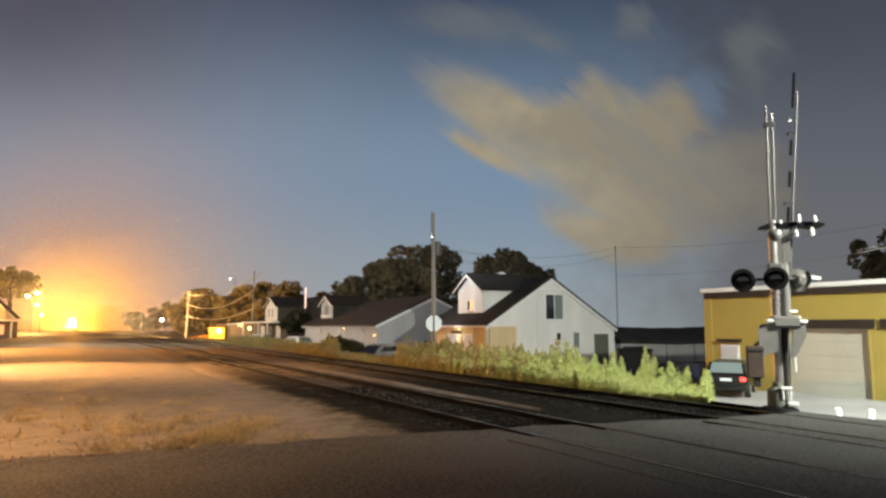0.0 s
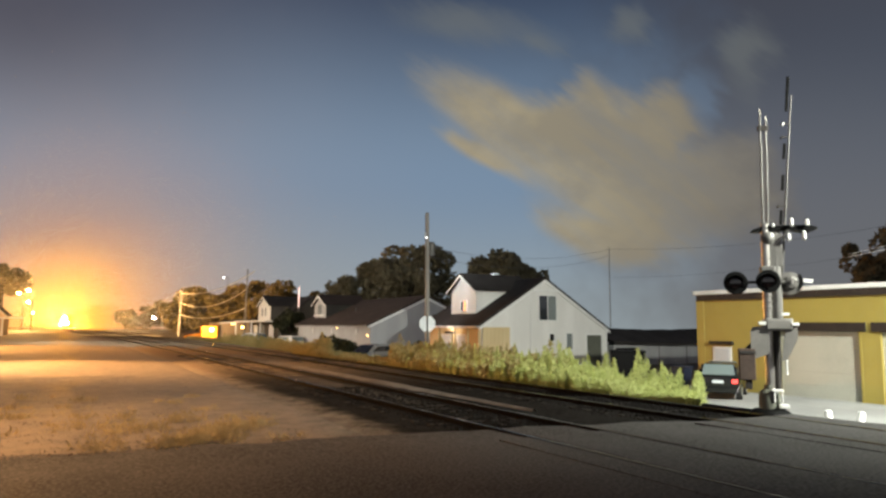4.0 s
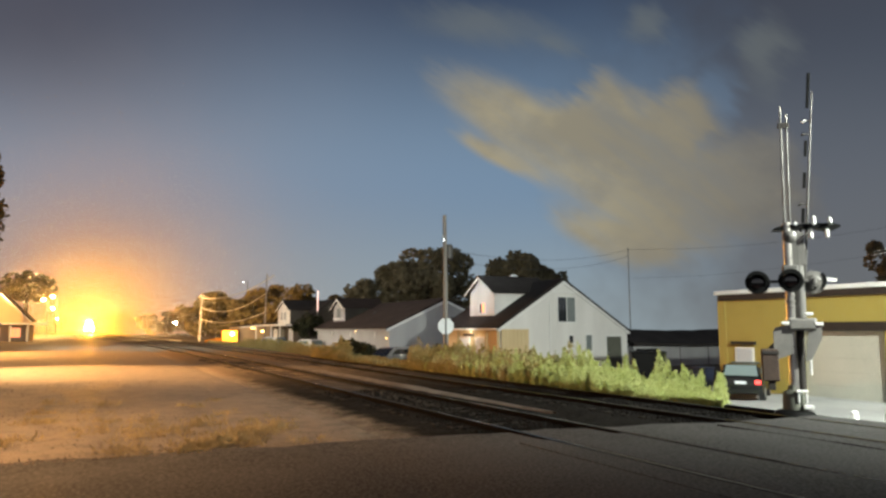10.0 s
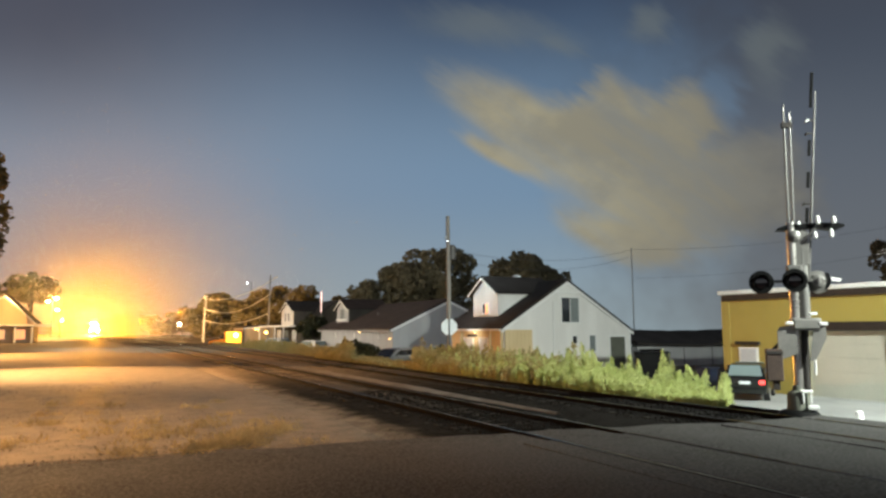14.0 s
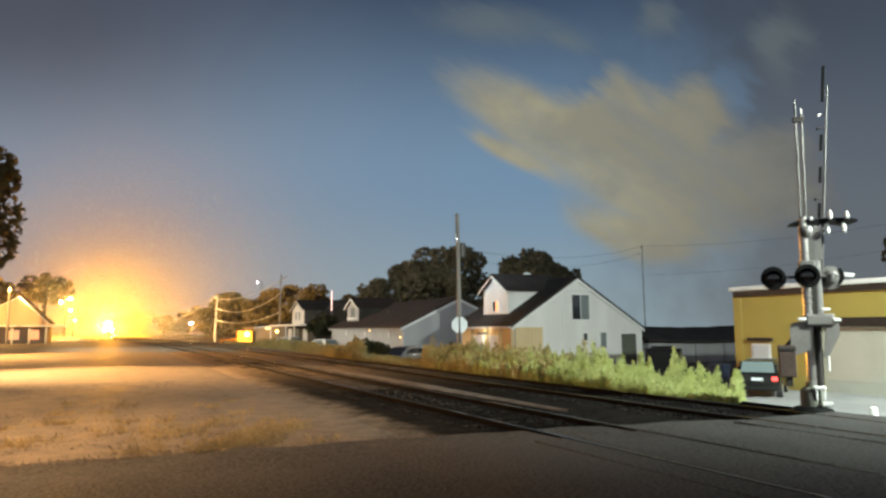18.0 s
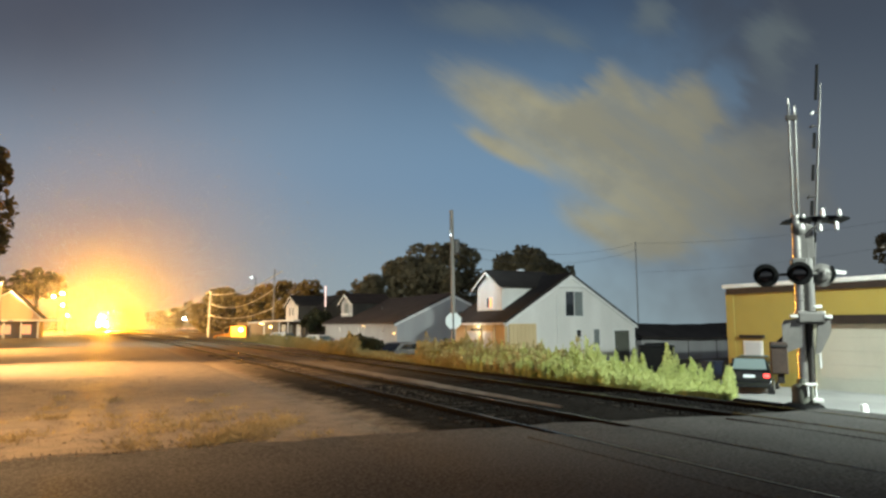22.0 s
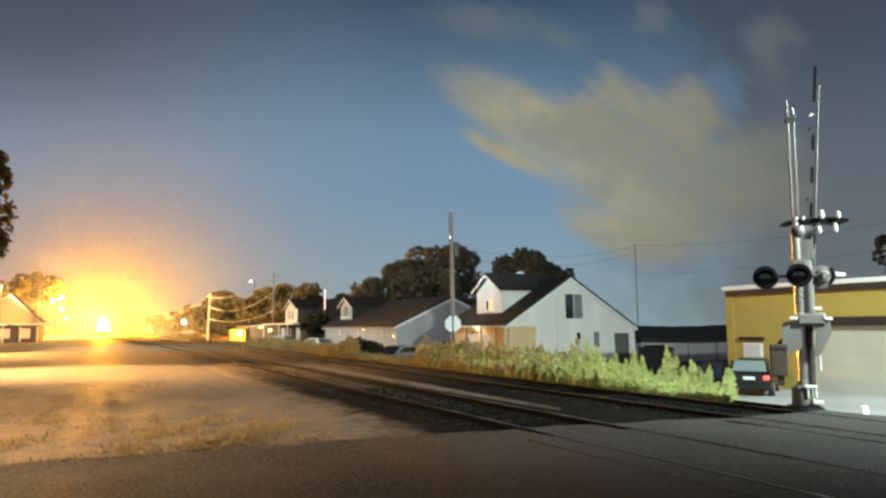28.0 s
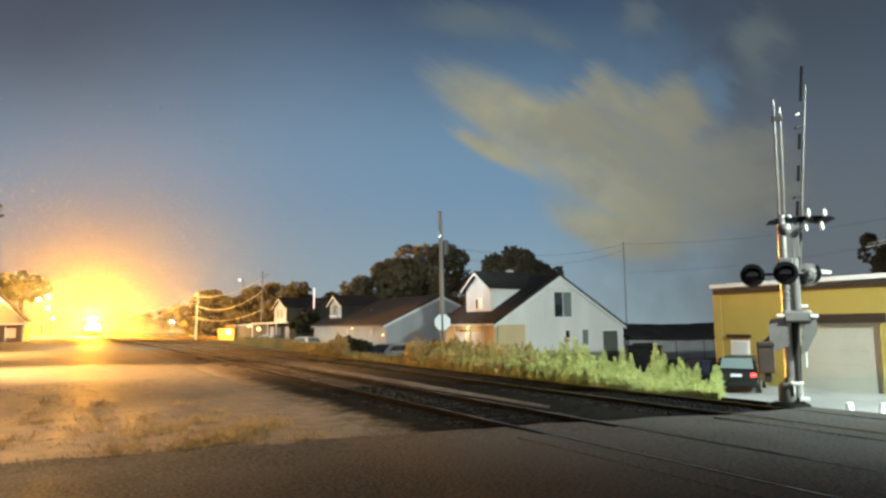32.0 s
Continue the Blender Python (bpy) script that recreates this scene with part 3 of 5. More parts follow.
def make_track(name, centre, label):
    root = thing(name, pose(0, 0, 0), label, "railway track", "railway tracks", kind="structure")
    far = steps(8.2, 40, 64) + steps(40.8, 120, 60) + steps(123, 345, 44)
    # ballast bed
    prof = [(-2.6, -0.36), (-1.75, -0.15), (-1.1, -0.085), (-0.72, -0.085), (0, -0.10), (0.72, -0.085), (1.1, -0.085), (1.75, -0.15), (2.6, -0.36)]
    if centre == NEAR_TRACK:
        prof[:2] = [(-2.95, -0.17), (-1.75, -0.125)]  # spills level into the dirt beside it
    verts, faces = [], []
    for y in far:
        cx = track_x(centre, y)
        for px, pz in prof:
            verts.append((cx + px + 0.05 * noise.noise((px * 3, y * 2, 1.0)), y, pz + 0.03 * noise.noise((px * 2.2 + 7, y * 1.7, 4.0))))
    k = len(prof)
    faces = [(j * k + i, j * k + i + 1, (j + 1) * k + i + 1, (j + 1) * k + i) for j in range(len(far) - 1) for i in range(k - 1)]
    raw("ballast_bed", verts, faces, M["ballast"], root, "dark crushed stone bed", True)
    # rails: flat foot, thin web, rounded head
    sec = [(-0.07, -0.172), (0.07, -0.172), (0.07, -0.155), (0.012, -0.14), (0.012, -0.045), (0.037, -0.035), (0.037, -0.008), (0.028, 0.004), (-0.028, 0.004), (-0.037, -0.008), (-0.037, -0.035), (-0.012, -0.045), (-0.012, -0.14), (-0.07, -0.155)]
    ys = [-60, -20, -6] + [6.0] + far
    for side in (-0.7525, 0.7525):
        verts, faces = [], []
        for y in ys:
            cx = track_x(centre, y) + side
            verts += [(cx + a, y, b + 0.006) for a, b in sec]
        k = len(sec)
        for j in range(len(ys) - 1):
            faces += [(j * k + i, j * k + (i + 1) % k, (j + 1) * k + (i + 1) % k, (j + 1) * k + i) for i in range(k)]
        rl = raw("rail", verts, faces, M["rail"], root, "worn bright-topped steel rail")
        verts = [(track_x(centre, y) + side + a, y, 0.0125) for y in ys for a in (-0.026, 0.026)]
        raw("running_surface", verts, [(2 * j, 2 * j + 1, 2 * j + 3, 2 * j + 2) for j in range(len(ys) - 1)], M["railtop"], rl, "polished rail head")
    # crossing panels beside the rails in the road
    for a, b in ((-0.67, 0.67), (-1.35, -0.82), (0.82, 1.35)):
        for y0, y1 in ((-5.6, -3.205), (-3.2, -0.805), (-0.8, 1.595), (1.6, 3.995), (4.0, 6.395), (6.4, 8.8)):
            part("crossing_panel", B(box, centre + a, centre + b, y0, y1, -0.12, 0.008, 0.004), M["asphalt"], root)
    return root


TRACKS = [make_track("track_near", NEAR_TRACK, "railway track of steel rails on dark ballast"), make_track("track_far", FAR_TRACK, "second railway track of steel rails on dark ballast")]


def strip(name, centre_f, half, y0, y1, n, z0, material, label, seed, taper=0.0):
    """Uneven gravel strip along the line, thinning out at its near end."""
    ys = steps(y0, y1, n)
    offs = [-1, -0.6, -0.2, 0.2, 0.6, 1]
    verts = []
    for y in ys:
        for o in offs:
            x = centre_f(y) + o * half * (1 - taper * (1 - ease((y - y0) / 9.0))) * (1 + 0.45 * noise.noise((y * 0.5, o, seed)) + 0.25 * noise.noise((y * 2.3, o * 2, seed)))
            verts.append((x, y, z0 + 0.05 * (1 - o * o) + 0.02 * noise.noise((x * 2, y * 2, seed))))
    k = len(offs)
    faces = [(j * k + i, j * k + i + 1, (j + 1) * k + i + 1, (j + 1) * k + i) for j in range(n) for i in range(k - 1)]
    return tagged(raw(name, verts, faces, material, smooth=True), label, "gravel", kind="structure")


strip("walkway", lambda y: track_x(9.33, y), 0.42, 12.6, 200, 150, -0.17, M["grit"], "pale grit walkway between the two tracks", 2.0, 0.85)
strip("shoulder_east", lambda y: track_x(13.9, y), 0.9, 10.4, 200, 150, -0.36, M["ballast"], "dark stone shoulder beside the far track", 5.0)


# ---------- train ----------
def make_train():
    """Oncoming freight locomotive; runs towards -y, its nose at the origin."""
    root = thing("locomotive", pose(0, 0, 0), "oncoming orange freight locomotive with blazing headlights", "train")
    # frame and pilot
    part("underframe", B(box, -1.45, 1.45, 0.6, 21.5, 1.05, 1.45, 0.05), M["locodark"], root)
    part("pilot", B(prism, [(-1.4, 0.15), (1.4, 0.15), (1.5, 1.1), (-1.5, 1.1)], 0.35, 0.62), M["locodark"], root, "black snow-plough pilot")
    part("nose", B(prism, [(-0.95, 1.45), (0.95, 1.45), (0.95, 3.0), (0.8, 3.2), (-0.8, 3.2), (-0.95, 3.0)], 1.0, 2.9), M["loco"], root, "short orange nose")
    part("cab", B(prism, [(-1.5, 1.45), (1.5, 1.45), (1.5, 3.9), (1.1, 4.35), (-1.1, 4.35), (-1.5, 3.9)], 2.85, 5.4), M["loco"], root, "orange cab")
    part("hood", B(prism, [(-1.0, 1.45), (1.0, 1.45), (1.0, 3.9), (0.7, 4.15), (-0.7, 4.15), (-1.0, 3.9)], 5.35, 21.0), M["loco"], root, "long engine hood")
    for x in (-0.72, 0.72):
        part("windshield", B(box, x - 0.5, x + 0.5, 2.82, 2.86, 3.28, 3.8, 0.02), M["pane"], root)
    part("number_board", B(box, -1.05, -0.55, 2.78, 2.86, 3.95, 4.2, 0.02), M["trim"], root)
    part("number_board", B(box, 0.55, 1.05, 2.78, 2.86, 3.95, 4.2, 0.02), M["trim"], root)
    # lamps: twin headlight above the windshields, ditch lights on the deck; nose lamp added and lenses oversized to
    # fill the glaring blob
    turn = pose(0, 0, 0, 90, 0, 0)
    for (x, z, r, y) in ((-0.3, 4.0, 0.26, 2.70), (0.3, 4.0, 0.26, 2.70), (-1.05, 1.85, 0.3, 0.55), (1.05, 1.85, 0.3, 0.55), (0.0, 2.6, 0.3, 0.95)):
        h = part("headlight", B(lathe, [(r * 0.7, -0.3), (r * 1.25, -0.1), (r * 1.25, 0.0)], 16, pose(x, y, z) @ turn), M["locodark"], root, "round lamp housing")
        part("lens", B(lathe, [(r, 0.01), (r * 0.95, 0.12), (r * 0.7, 0.22), (r * 0.25, 0.28)], 16, pose(x, y, z) @ turn), M["headlamp"], h, "glaring warm lamp lens")
    for y in (4.2, 17.2):
        t = part("bogie", B(box, -1.2, 1.2, y - 1.9, y + 1.9, 0.45, 1.0, 0.08), M["locodark"], root)
        for dy in (-1.6, 0.0, 1.6):
            for x in (-0.75, 0.75):
                part("wheel", B(tube, (x - 0.06, y + dy, 0.51), (x + 0.06, y + dy, 0.51), 0.5, 0.5, 20), M["rust"], t)
    for x in (-1.4, 1.4):
        bm = bmesh.new()
        tube(bm, (x, 0.7, 2.35), (x, 2.7, 2.35), 0.02, seg=6)
        for y in (0.7, 1.7, 2.7):
            tube(bm, (x, y, 1.45), (x, y, 2.35), 0.02, seg=6)
        part("handrail", bm, M["trim"], root)
    return root


TRAIN = make_train()


# ---------- crossing signal ----------
def lamp_unit(root, x, y, z, facing):
    """Flashing-light unit: round black background, hood, dark lens; facing -1 is towards the road's west side."""
    m = pose(x, y, z, 90 if facing < 0 else -90, 0, 0)
    u = part("signal_light", B(lathe, [(0.10, -0.22), (0.15, -0.17), (0.16, -0.05), (0.255, -0.035), (0.262, 0.0), (0.25, 0.012)], 28, m), M["black"] if facing < 0 else M["alum"], root, "round unlit crossing light with a black backing disc", True)
    bm = bmesh.new()
    seg, r, deep = 18, 0.175, 0.17
    ring = []
    for k in range(seg + 1):
        a = math.pi * (-0.16 + 1.32 * k / seg)
        for rr in (r, r - 0.012):
            ring.append([bm.verts.new((rr * math.cos(a), rr * math.sin(a) * (1 if facing < 0 else -1), zz)) for zz in (0.0, deep * (0.55 + 0.45 * math.sin(max(0, min(math.pi, a)))))])
    for k in range(seg):
        o0, i0, o1, i1 = ring[2 * k], ring[2 * k + 1], ring[2 * k + 2], ring[2 * k + 3]
        bm.faces.new((o0[0], o1[0], o1[1], o0[1])), bm.faces.new((i0[0], i0[1], i1[1], i1[0]))
        bm.faces.new((o0[1], o1[1], i1[1], i0[1]))
    bmesh.ops.transform(bm, matrix=m, verts=bm.verts)
    part("hood", bm, M["black"], u, "black hood", True)
    part("lens", B(lathe, [(0.155, 0.014), (0.15, 0.03), (0.09, 0.05), (0.02, 0.056)], 24, m), M["lensblack"], u, "dark red glass lens", True)
    return u


def make_signal():
    root = thing("crossing_signal", pose(13.93, 10.02, -0.27, 0, 0, -46), "silver railway crossing signal with raised gate arm and dark lamps", "crossing signal")
    base = part("base", B(lathe, [(0.38, 0.0), (0.38, 0.06), (0.30, 0.13), (0.23, 0.20), (0.22, 0.52), (0.19, 0.58), (0.11, 0.62), (0.105, 0.72)], 20), M["greendoor"], root, "flared metal pedestal", True)
    part("skirt", B(lathe, [(0.46, 0.0), (0.45, 0.07), (0.39, 0.15), (0.31, 0.19), (0.24, 0.2)], 20), M["black"], base, "black flared skirt", True)
    for k in range(4):
        a = math.pi / 4 + k * math.pi / 2
        part("bolt", B(tube, (0.33 * math.cos(a), 0.33 * math.sin(a), 0.04), (0.33 * math.cos(a), 0.33 * math.sin(a), 0.16), 0.025, seg=6), M["galv"], base)
    # cable clamps, their highlights put in as white trim
    for x0, x1, y0, y1, z0, z1 in ((0.02, 0.26, -0.26, -0.16, 0.58, 0.64), (0.16, 0.36, -0.28, -0.18, 0.24, 0.32), (0.05, 0.09, -0.25, -0.2, 0.36, 0.58), (0.2, 0.24, -0.24, -0.18, 0.36, 0.58)):
        part("cable_clamp", B(box, x0, x1, y0, y1, z0, z1, 0.012), M["trim"], base, "clamp, its highlight put in as white")
    part("footing", B(box, -0.5, 0.5, -0.42, 0.42, -0.45, 0.03, 0.03), M["cinder"], root, "square concrete footing")
    part("mast", B(tube, (0.03, 0, 0.5), (0.06, 0, 4.35), 0.098, 0.09, 18), M["galv"], root, "galvanised steel mast", True)
    part("rear_post", B(tube, (0.25, 0.08, 2.1), (0.27, 0.08, 4.25), 0.125, 0.11, 16), M["alum"], root, "grey post behind the mast", True)
    part("conduit", B(tube, (0.20, 0.06, 0.6), (0.22, 0.06, 2.0), 0.085, 0.085, 14), M["rust"], root, "cable conduit", True)
    for x0, x1, top in ((0.03, 0.07, 6.95), (0.13, 0.19, 6.75)):
        p = part("mast_extension", B(tube, (x0, 0.03, 4.2), (x1, 0.03, top), 0.026, 0.022, 12), M["tubegrey"], root, "thin bright extension tube", True)
        part("cap", B(tube, (x1, 0.03, top), (x1, 0.03, top + 0.14), 0.018, 0.012, 8), M["galv"], p)
    part("tie_bracket", B(box, 0.0, 0.24, 0.0, 0.06, 6.55, 6.68, 0.01), M["rust"], root)
    # gate arm standing upright, striped, with small lamps
    a, b = Vector((0.30, 0.08, 2.15)), Vector((0.80, 0.08, 7.82))
    arm = part("gate_arm", B(tube, a, b - (b - a) * 0.08, 0.034, 0.017, 10), M["tubegrey"], root, "raised gate arm", True)
    for u0, u1, k in ((0.853, 1.0, 0), (0.655, 0.72, 1), (0.525, 0.59, 1), (0.385, 0.445, 0), (0.255, 0.315, 1)):
        p, q = a.lerp(b, u0), a.lerp(b, u1)
        off = Vector((-0.085, -0.02, 0))
        part("stripe", B(box, -0.034, 0.034, -0.012, 0.012, 0, (q - p).length, 0.008, Matrix.Translation(p + off) @ pose(0, 0, 0, 0, 5.04, 0)), M["black"], arm, "dark stripe of the gate arm")
    for u in (0.80, 0.745, 0.46):
        c = a.lerp(b, u) + Vector((-0.15, -0.04, 0))
        l = part("arm_light", B(lathe, [(0.02, -0.05), (0.03, -0.025), (0.03, 0.025), (0.02, 0.04)], 12, pose(*c, 0, 60, 0)), M["trim"] if u == 0.80 else M["rust"], arm, "small unlit lamp on the arm")
        part("bracket", B(box, c.x, c.x + 0.14, c.y - 0.01, c.y + 0.01, c.z - 0.015, c.z + 0.015), M["rust"], l)
    # light crossarm with two near lamps and two facing the other way
    part("crossarm", B(tube, (-0.7, 0.02, 3.02), (0.7, 0.02, 3.02), 0.035, 0.035, 10), M["alum"], root, "grey light crossarm", True)
    part("junction_box", B(box, -0.08, 0.24, -0.1, 0.12, 3.12, 3.38, 0.03), M["alum"], root, "grey junction box")
    lamp_unit(root, -0.62, -0.16, 3.0, -1), lamp_unit(root, 0.06, -0.18, 3.03, -1)
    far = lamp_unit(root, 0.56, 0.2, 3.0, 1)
    # lamplight along the visor put in as a white edge
    part("visor", B(prism, [(0.78, 3.03), (1.02, 3.0), (1.04, 3.07), (0.80, 3.11)], 0.16, 0.30), M["trim"], far, "visor edge, the light on it put in as white")
    part("backing_rim", B(prism, [(0.70, 2.80), (0.80, 2.9), (0.84, 3.05), (0.78, 3.2), (0.74, 3.2), (0.76, 3.05)], 0.14, 0.2), M["black"], far, "black rim")
    for x in (-0.62, 0.06, 0.56):
        part("lamp_bracket", B(box, x - 0.03, x + 0.03, -0.08, 0.12, 2.96, 3.08, 0.01), M["galv"], root)
    # upper blade seen nearly edge-on, with white pieces standing for its glints
    blade = part("crossbuck", B(prism, [(-0.24, 4.18), (-0.05, 4.17), (0.6, 4.2), (0.9, 4.13), (1.0, 4.15), (1.14, 4.21), (1.12, 4.25), (0.98, 4.29), (0.6, 4.31), (-0.02, 4.29), (-0.2, 4.23)], -0.06, 0.22), M["black"], root, "crossbuck sign seen edge-on")
    for x, z, h in ((0.60, 4.27, 0.2), (0.92, 4.27, 0.16), (0.53, 3.95, 0.16), (0.85, 3.96, 0.2), (0.18, 4.0, 0.14), (0.22, 4.27, 0.08)):
        part("fixing", B(lathe, [(0.02, 0), (0.045, 0.03), (0.04, h - 0.04), (0.015, h)], 10, pose(x, -0.1, z)), M["trim"], blade, "white piece standing for a glint", True)
    # grey plate that carries the signs
    part("sign_plate", B(box, 0.12, 0.40, -0.03, 0.0, 3.38, 4.12, 0.01), M["alum"], root, "grey plate behind the mast")
    part("strut", B(tube, (0.1, 0.0, 3.7), (0.55, -0.05, 4.19), 0.018, seg=6), M["galv"], root)
    part("bell", B(lathe, [(0.03, 0), (0.15, 0.04), (0.13, 0.12), (0.04, 0.18)], 16, pose(0.1, 0, 4.02) @ pose(0, 0, 0, 90)), M["alum"], root, "grey warning bell", True)
    # gate mechanism, counterweights and support arms
    mech = part("gate_mechanism", B(box, -0.06, 0.52, -0.24, 0.22, 1.92, 2.2, 0.04), M["castgrey"], root, "grey gate mechanism housing")
    part("cover_plate", B(box, -0.02, 0.48, -0.265, -0.235, 1.96, 2.16, 0.015), M["castgrey"], mech)
    for x0, x1, s in ((-0.36, 0.02, 1), (0.36, 0.60, -1)):
        out = [(x0, 1.35), (x0 + 0.04, 1.28), (x1, 1.42), (x1, 2.05), (x0 + 0.05, 2.0), (x0, 1.9)] if s > 0 else [(x0 - 0.1, 1.25), (x0 + 0.02, 1.3), (x1, 1.75), (x1, 2.0), (x0, 2.0)]
        part("support_arm", B(prism, out, -0.20, -0.14), M["castgrey"], root, "grey curved gate support arm")
    part("counterweight", B(box, -0.62, -0.28, -0.22, 0.02, 0.82, 1.52, 0.02), M["darkwood"], root, "dark iron counterweight")
    part("counterweight_rod", B(tube, (-0.45, -0.1, 1.5), (-0.2, -0.1, 1.75), 0.04, seg=8), M["rust"], root)
    part("counterweight_foot", B(box, -0.5, -0.36, -0.18, -0.04, 0.62, 0.83, 0.01), M["rust"], root)
    # small white pieces added as highlights on the mechanism
    for x, z in ((-0.12, 2.08), (0.55, 2.06), (0.36, 2.28)):
        part("bright_cover", B(box, x - 0.08, x + 0.08, -0.28, -0.18, z - 0.03, z + 0.04, 0.015), M["trim"], mech)
    part("counterweight_lip", B(box, -0.63, -0.27, -0.235, -0.215, 1.40, 1.47, 0.008), M["rust"], root)
    for z in (2.42, 2.55, 2.68):
        part("mast_band", B(lathe, [(0.10, 0), (0.112, 0.012), (0.112, 0.04), (0.10, 0.052)], 18, pose(0.047, 0, z)), M["galv"], root, "bright steel band round the mast", True)
    part("ladder_bar", B(box, 0.36, 0.40, -0.05, 0.0, 0.95, 1.5, 0.01), M["trim"], root)
    return root


make_signal()


# ---------- houses ----------
def house(name, x0, x1, y0, y1, zg, eave0, eave1, ridge_x, ridge_z, wall, roof, label, over=0.35, lap=0.2, barge="trim"):
    """Gabled house, ridge along y, long walls at x0 and x1; eave heights differ where the roof runs down low."""
    root = thing(name, pose(0, 0, 0), label, "house")
    gable = [(x0, zg - 0.4), (x1, zg - 0.4), (x1, eave1), (ridge_x, ridge_z), (x0, eave0)]
    body = part("wall", B(prism, gable, y0, y1), wall, root, "board-clad walls")
    # lapped boards on the gable that faces the road and on the wall that faces the line
    z = zg + 0.05
    while z < ridge_z - 0.25:
        a = x0 if z < eave0 else x0 + (ridge_x - x0) * (z - eave0) / (ridge_z - eave0)
        b = x1 if z < eave1 else x1 - (x1 - ridge_x) * (z - eave1) / (ridge_z - eave1)
        part("board", B(prism, [(a + 0.02, z), (b - 0.02, z), (b - 0.05, z + lap * 0.96), (a + 0.05, z + lap * 0.96)], y0 - 0.028, y0 - 0.002), wall, root)
        z += lap
    # roof slabs with overhang
    for xa, za, tag in ((x0, eave0, -1), (x1, eave1, 1)):
        s = Vector((xa - ridge_x, za - ridge_z))
        e = s.normalized() * over
        nrm = Vector((-s.y, s.x)).normalized() * (0.14 if tag < 0 else -0.14)
        if nrm.y < 0:
            nrm = -nrm
        p0, p1 = (ridge_x, ridge_z + 0.02), (xa + e.x, za + e.y + 0.02)
        part("roof", B(prism, [p0, p1, (p1[0] + nrm.x, p1[1] + nrm.y), (p0[0], p0[1] + nrm.length * 1.25)], y0 - 0.10, y1 + over), roof, root, "dark shingle roof slope")
        part("bargeboard", B(prism, [(p0[0], p0[1] - 0.02), (p1[0], p1[1] - 0.02), (p1[0], p1[1] - 0.2), (p0[0], p0[1] - 0.24)], y0 - 0.14, y0 - 0.102), M[barge], root, "bargeboard under the roof edge")
    return root


def window(parent, m, w, h, pane, frame_mat=None, sashes=2, label=""):
    """Window in its own xz plane facing -y; m places its centre."""
    fm = frame_mat or M["trim"]
    bm = bmesh.new()
    t = 0.07
    box(bm, -w / 2 - t, w / 2 + t, -0.05, 0.03, h / 2, h / 2 + t)
    box(bm, -w / 2 - t - 0.04, w / 2 + t + 0.04, -0.09, 0.03, -h / 2 - t, -h / 2)
    box(bm, -w / 2 - t, -w / 2, -0.05, 0.03, -h / 2, h / 2)
    box(bm, w / 2, w / 2 + t, -0.05, 0.03, -h / 2, h / 2)
    f = part("window", bm, fm, parent, label)
    f.matrix_basis = m
    for k in range(sashes):
        a = -w / 2 + w * k / sashes
        b = a + w / sashes
        part("pane", B(box, a + 0.02, b - 0.02, -0.02, 0.0, -h / 2 + 0.02, h / 2 - 0.02), pane[k % len(pane)] if isinstance(pane, (list, tuple)) else pane, f)
        if k:
            part("mullion", B(box, a - 0.025, a + 0.025, -0.04, 0.0, -h / 2, h / 2), fm, f)
    return f

# ---------- white house ----------
def dormer(parent, x_face, x_back, yc, half, z0, z_eave, z_peak, wall, roof, face=None):
    """Gabled dormer that faces the line (-x)."""
    turn = Matrix(((0, 1, 0, 0), (1, 0, 0, 0), (0, 0, 1, 0), (0, 0, 0, 1)))
    d = part("dormer", B(prism, [(-half, z0), (half, z0), (half, z_eave), (0, z_peak), (-half, z_eave)], x_face, x_back, turn), wall, parent, "gabled roof dormer")
    d.matrix_basis = pose(0, yc, 0)
    if face:
        part("dormer_front", B(prism, [(-half + 0.02, z0), (half - 0.02, z0), (half - 0.02, z_eave), (0, z_peak - 0.04), (-half + 0.02, z_eave)], x_face - 0.02, x_face - 0.002, turn), face, d, "pale boarded dormer front")
    for s in (-1, 1):
        p0, p1 = (0, z_peak), (s * (half + 0.28), z_eave - 0.28 * (z_peak - z_eave) / half)
        part("dormer_roof", B(prism, [p0, p1, (p1[0], p1[1] + 0.1), (p0[0], p0[1] + 0.12)], x_face - 0.3, x_back + 0.8, turn), roof, d, "dormer roof slope")
        part("dormer_trim", B(prism, [(p0[0], p0[1] - 0.01), (p1[0], p1[1] - 0.01), (p1[0], p1[1] - 0.14), (p0[0], p0[1] - 0.18)], x_face - 0.33, x_face - 0.29, turn), M["trim"], d, "white dormer trim")
    return d


H3Y = 36.9
H3 = house("white_house", 23.3, 33.7, H3Y, 44.4, -1.05, 1.80, 1.60, 28.3, 4.86, M["white"], M["shingle"], "white board house with a dark shingle roof and dormer", over=0.3)
window(H3, pose(28.52, H3Y - 0.03, 2.96), 1.42, 1.66, [M["pane"], M["greyblind"]], label="two-sash gable window")
window(H3, pose(28.85, H3Y - 0.03, 0.98), 0.36, 0.5, M["pane"], sashes=1)
window(H3, pose(30.35, H3Y - 0.03, 0.72), 0.5, 1.1, [M["greyblind"]], sashes=1)
door = part("side_door", B(box, 31.9, 33.2, H3Y - 0.07, H3Y + 0.02, -1.0, 1.15, 0.02), M["greendoor"], H3, "dull green side door")
part("door_frame", B(box, 31.8, 33.3, H3Y - 0.05, H3Y - 0.01, -1.05, 1.25, 0.01), M["trim"], H3)
part("handle", B(tube, (32.05, H3Y - 0.12, 0.05), (32.05, H3Y - 0.07, 0.05), 0.03, seg=8), M["hub"], door)
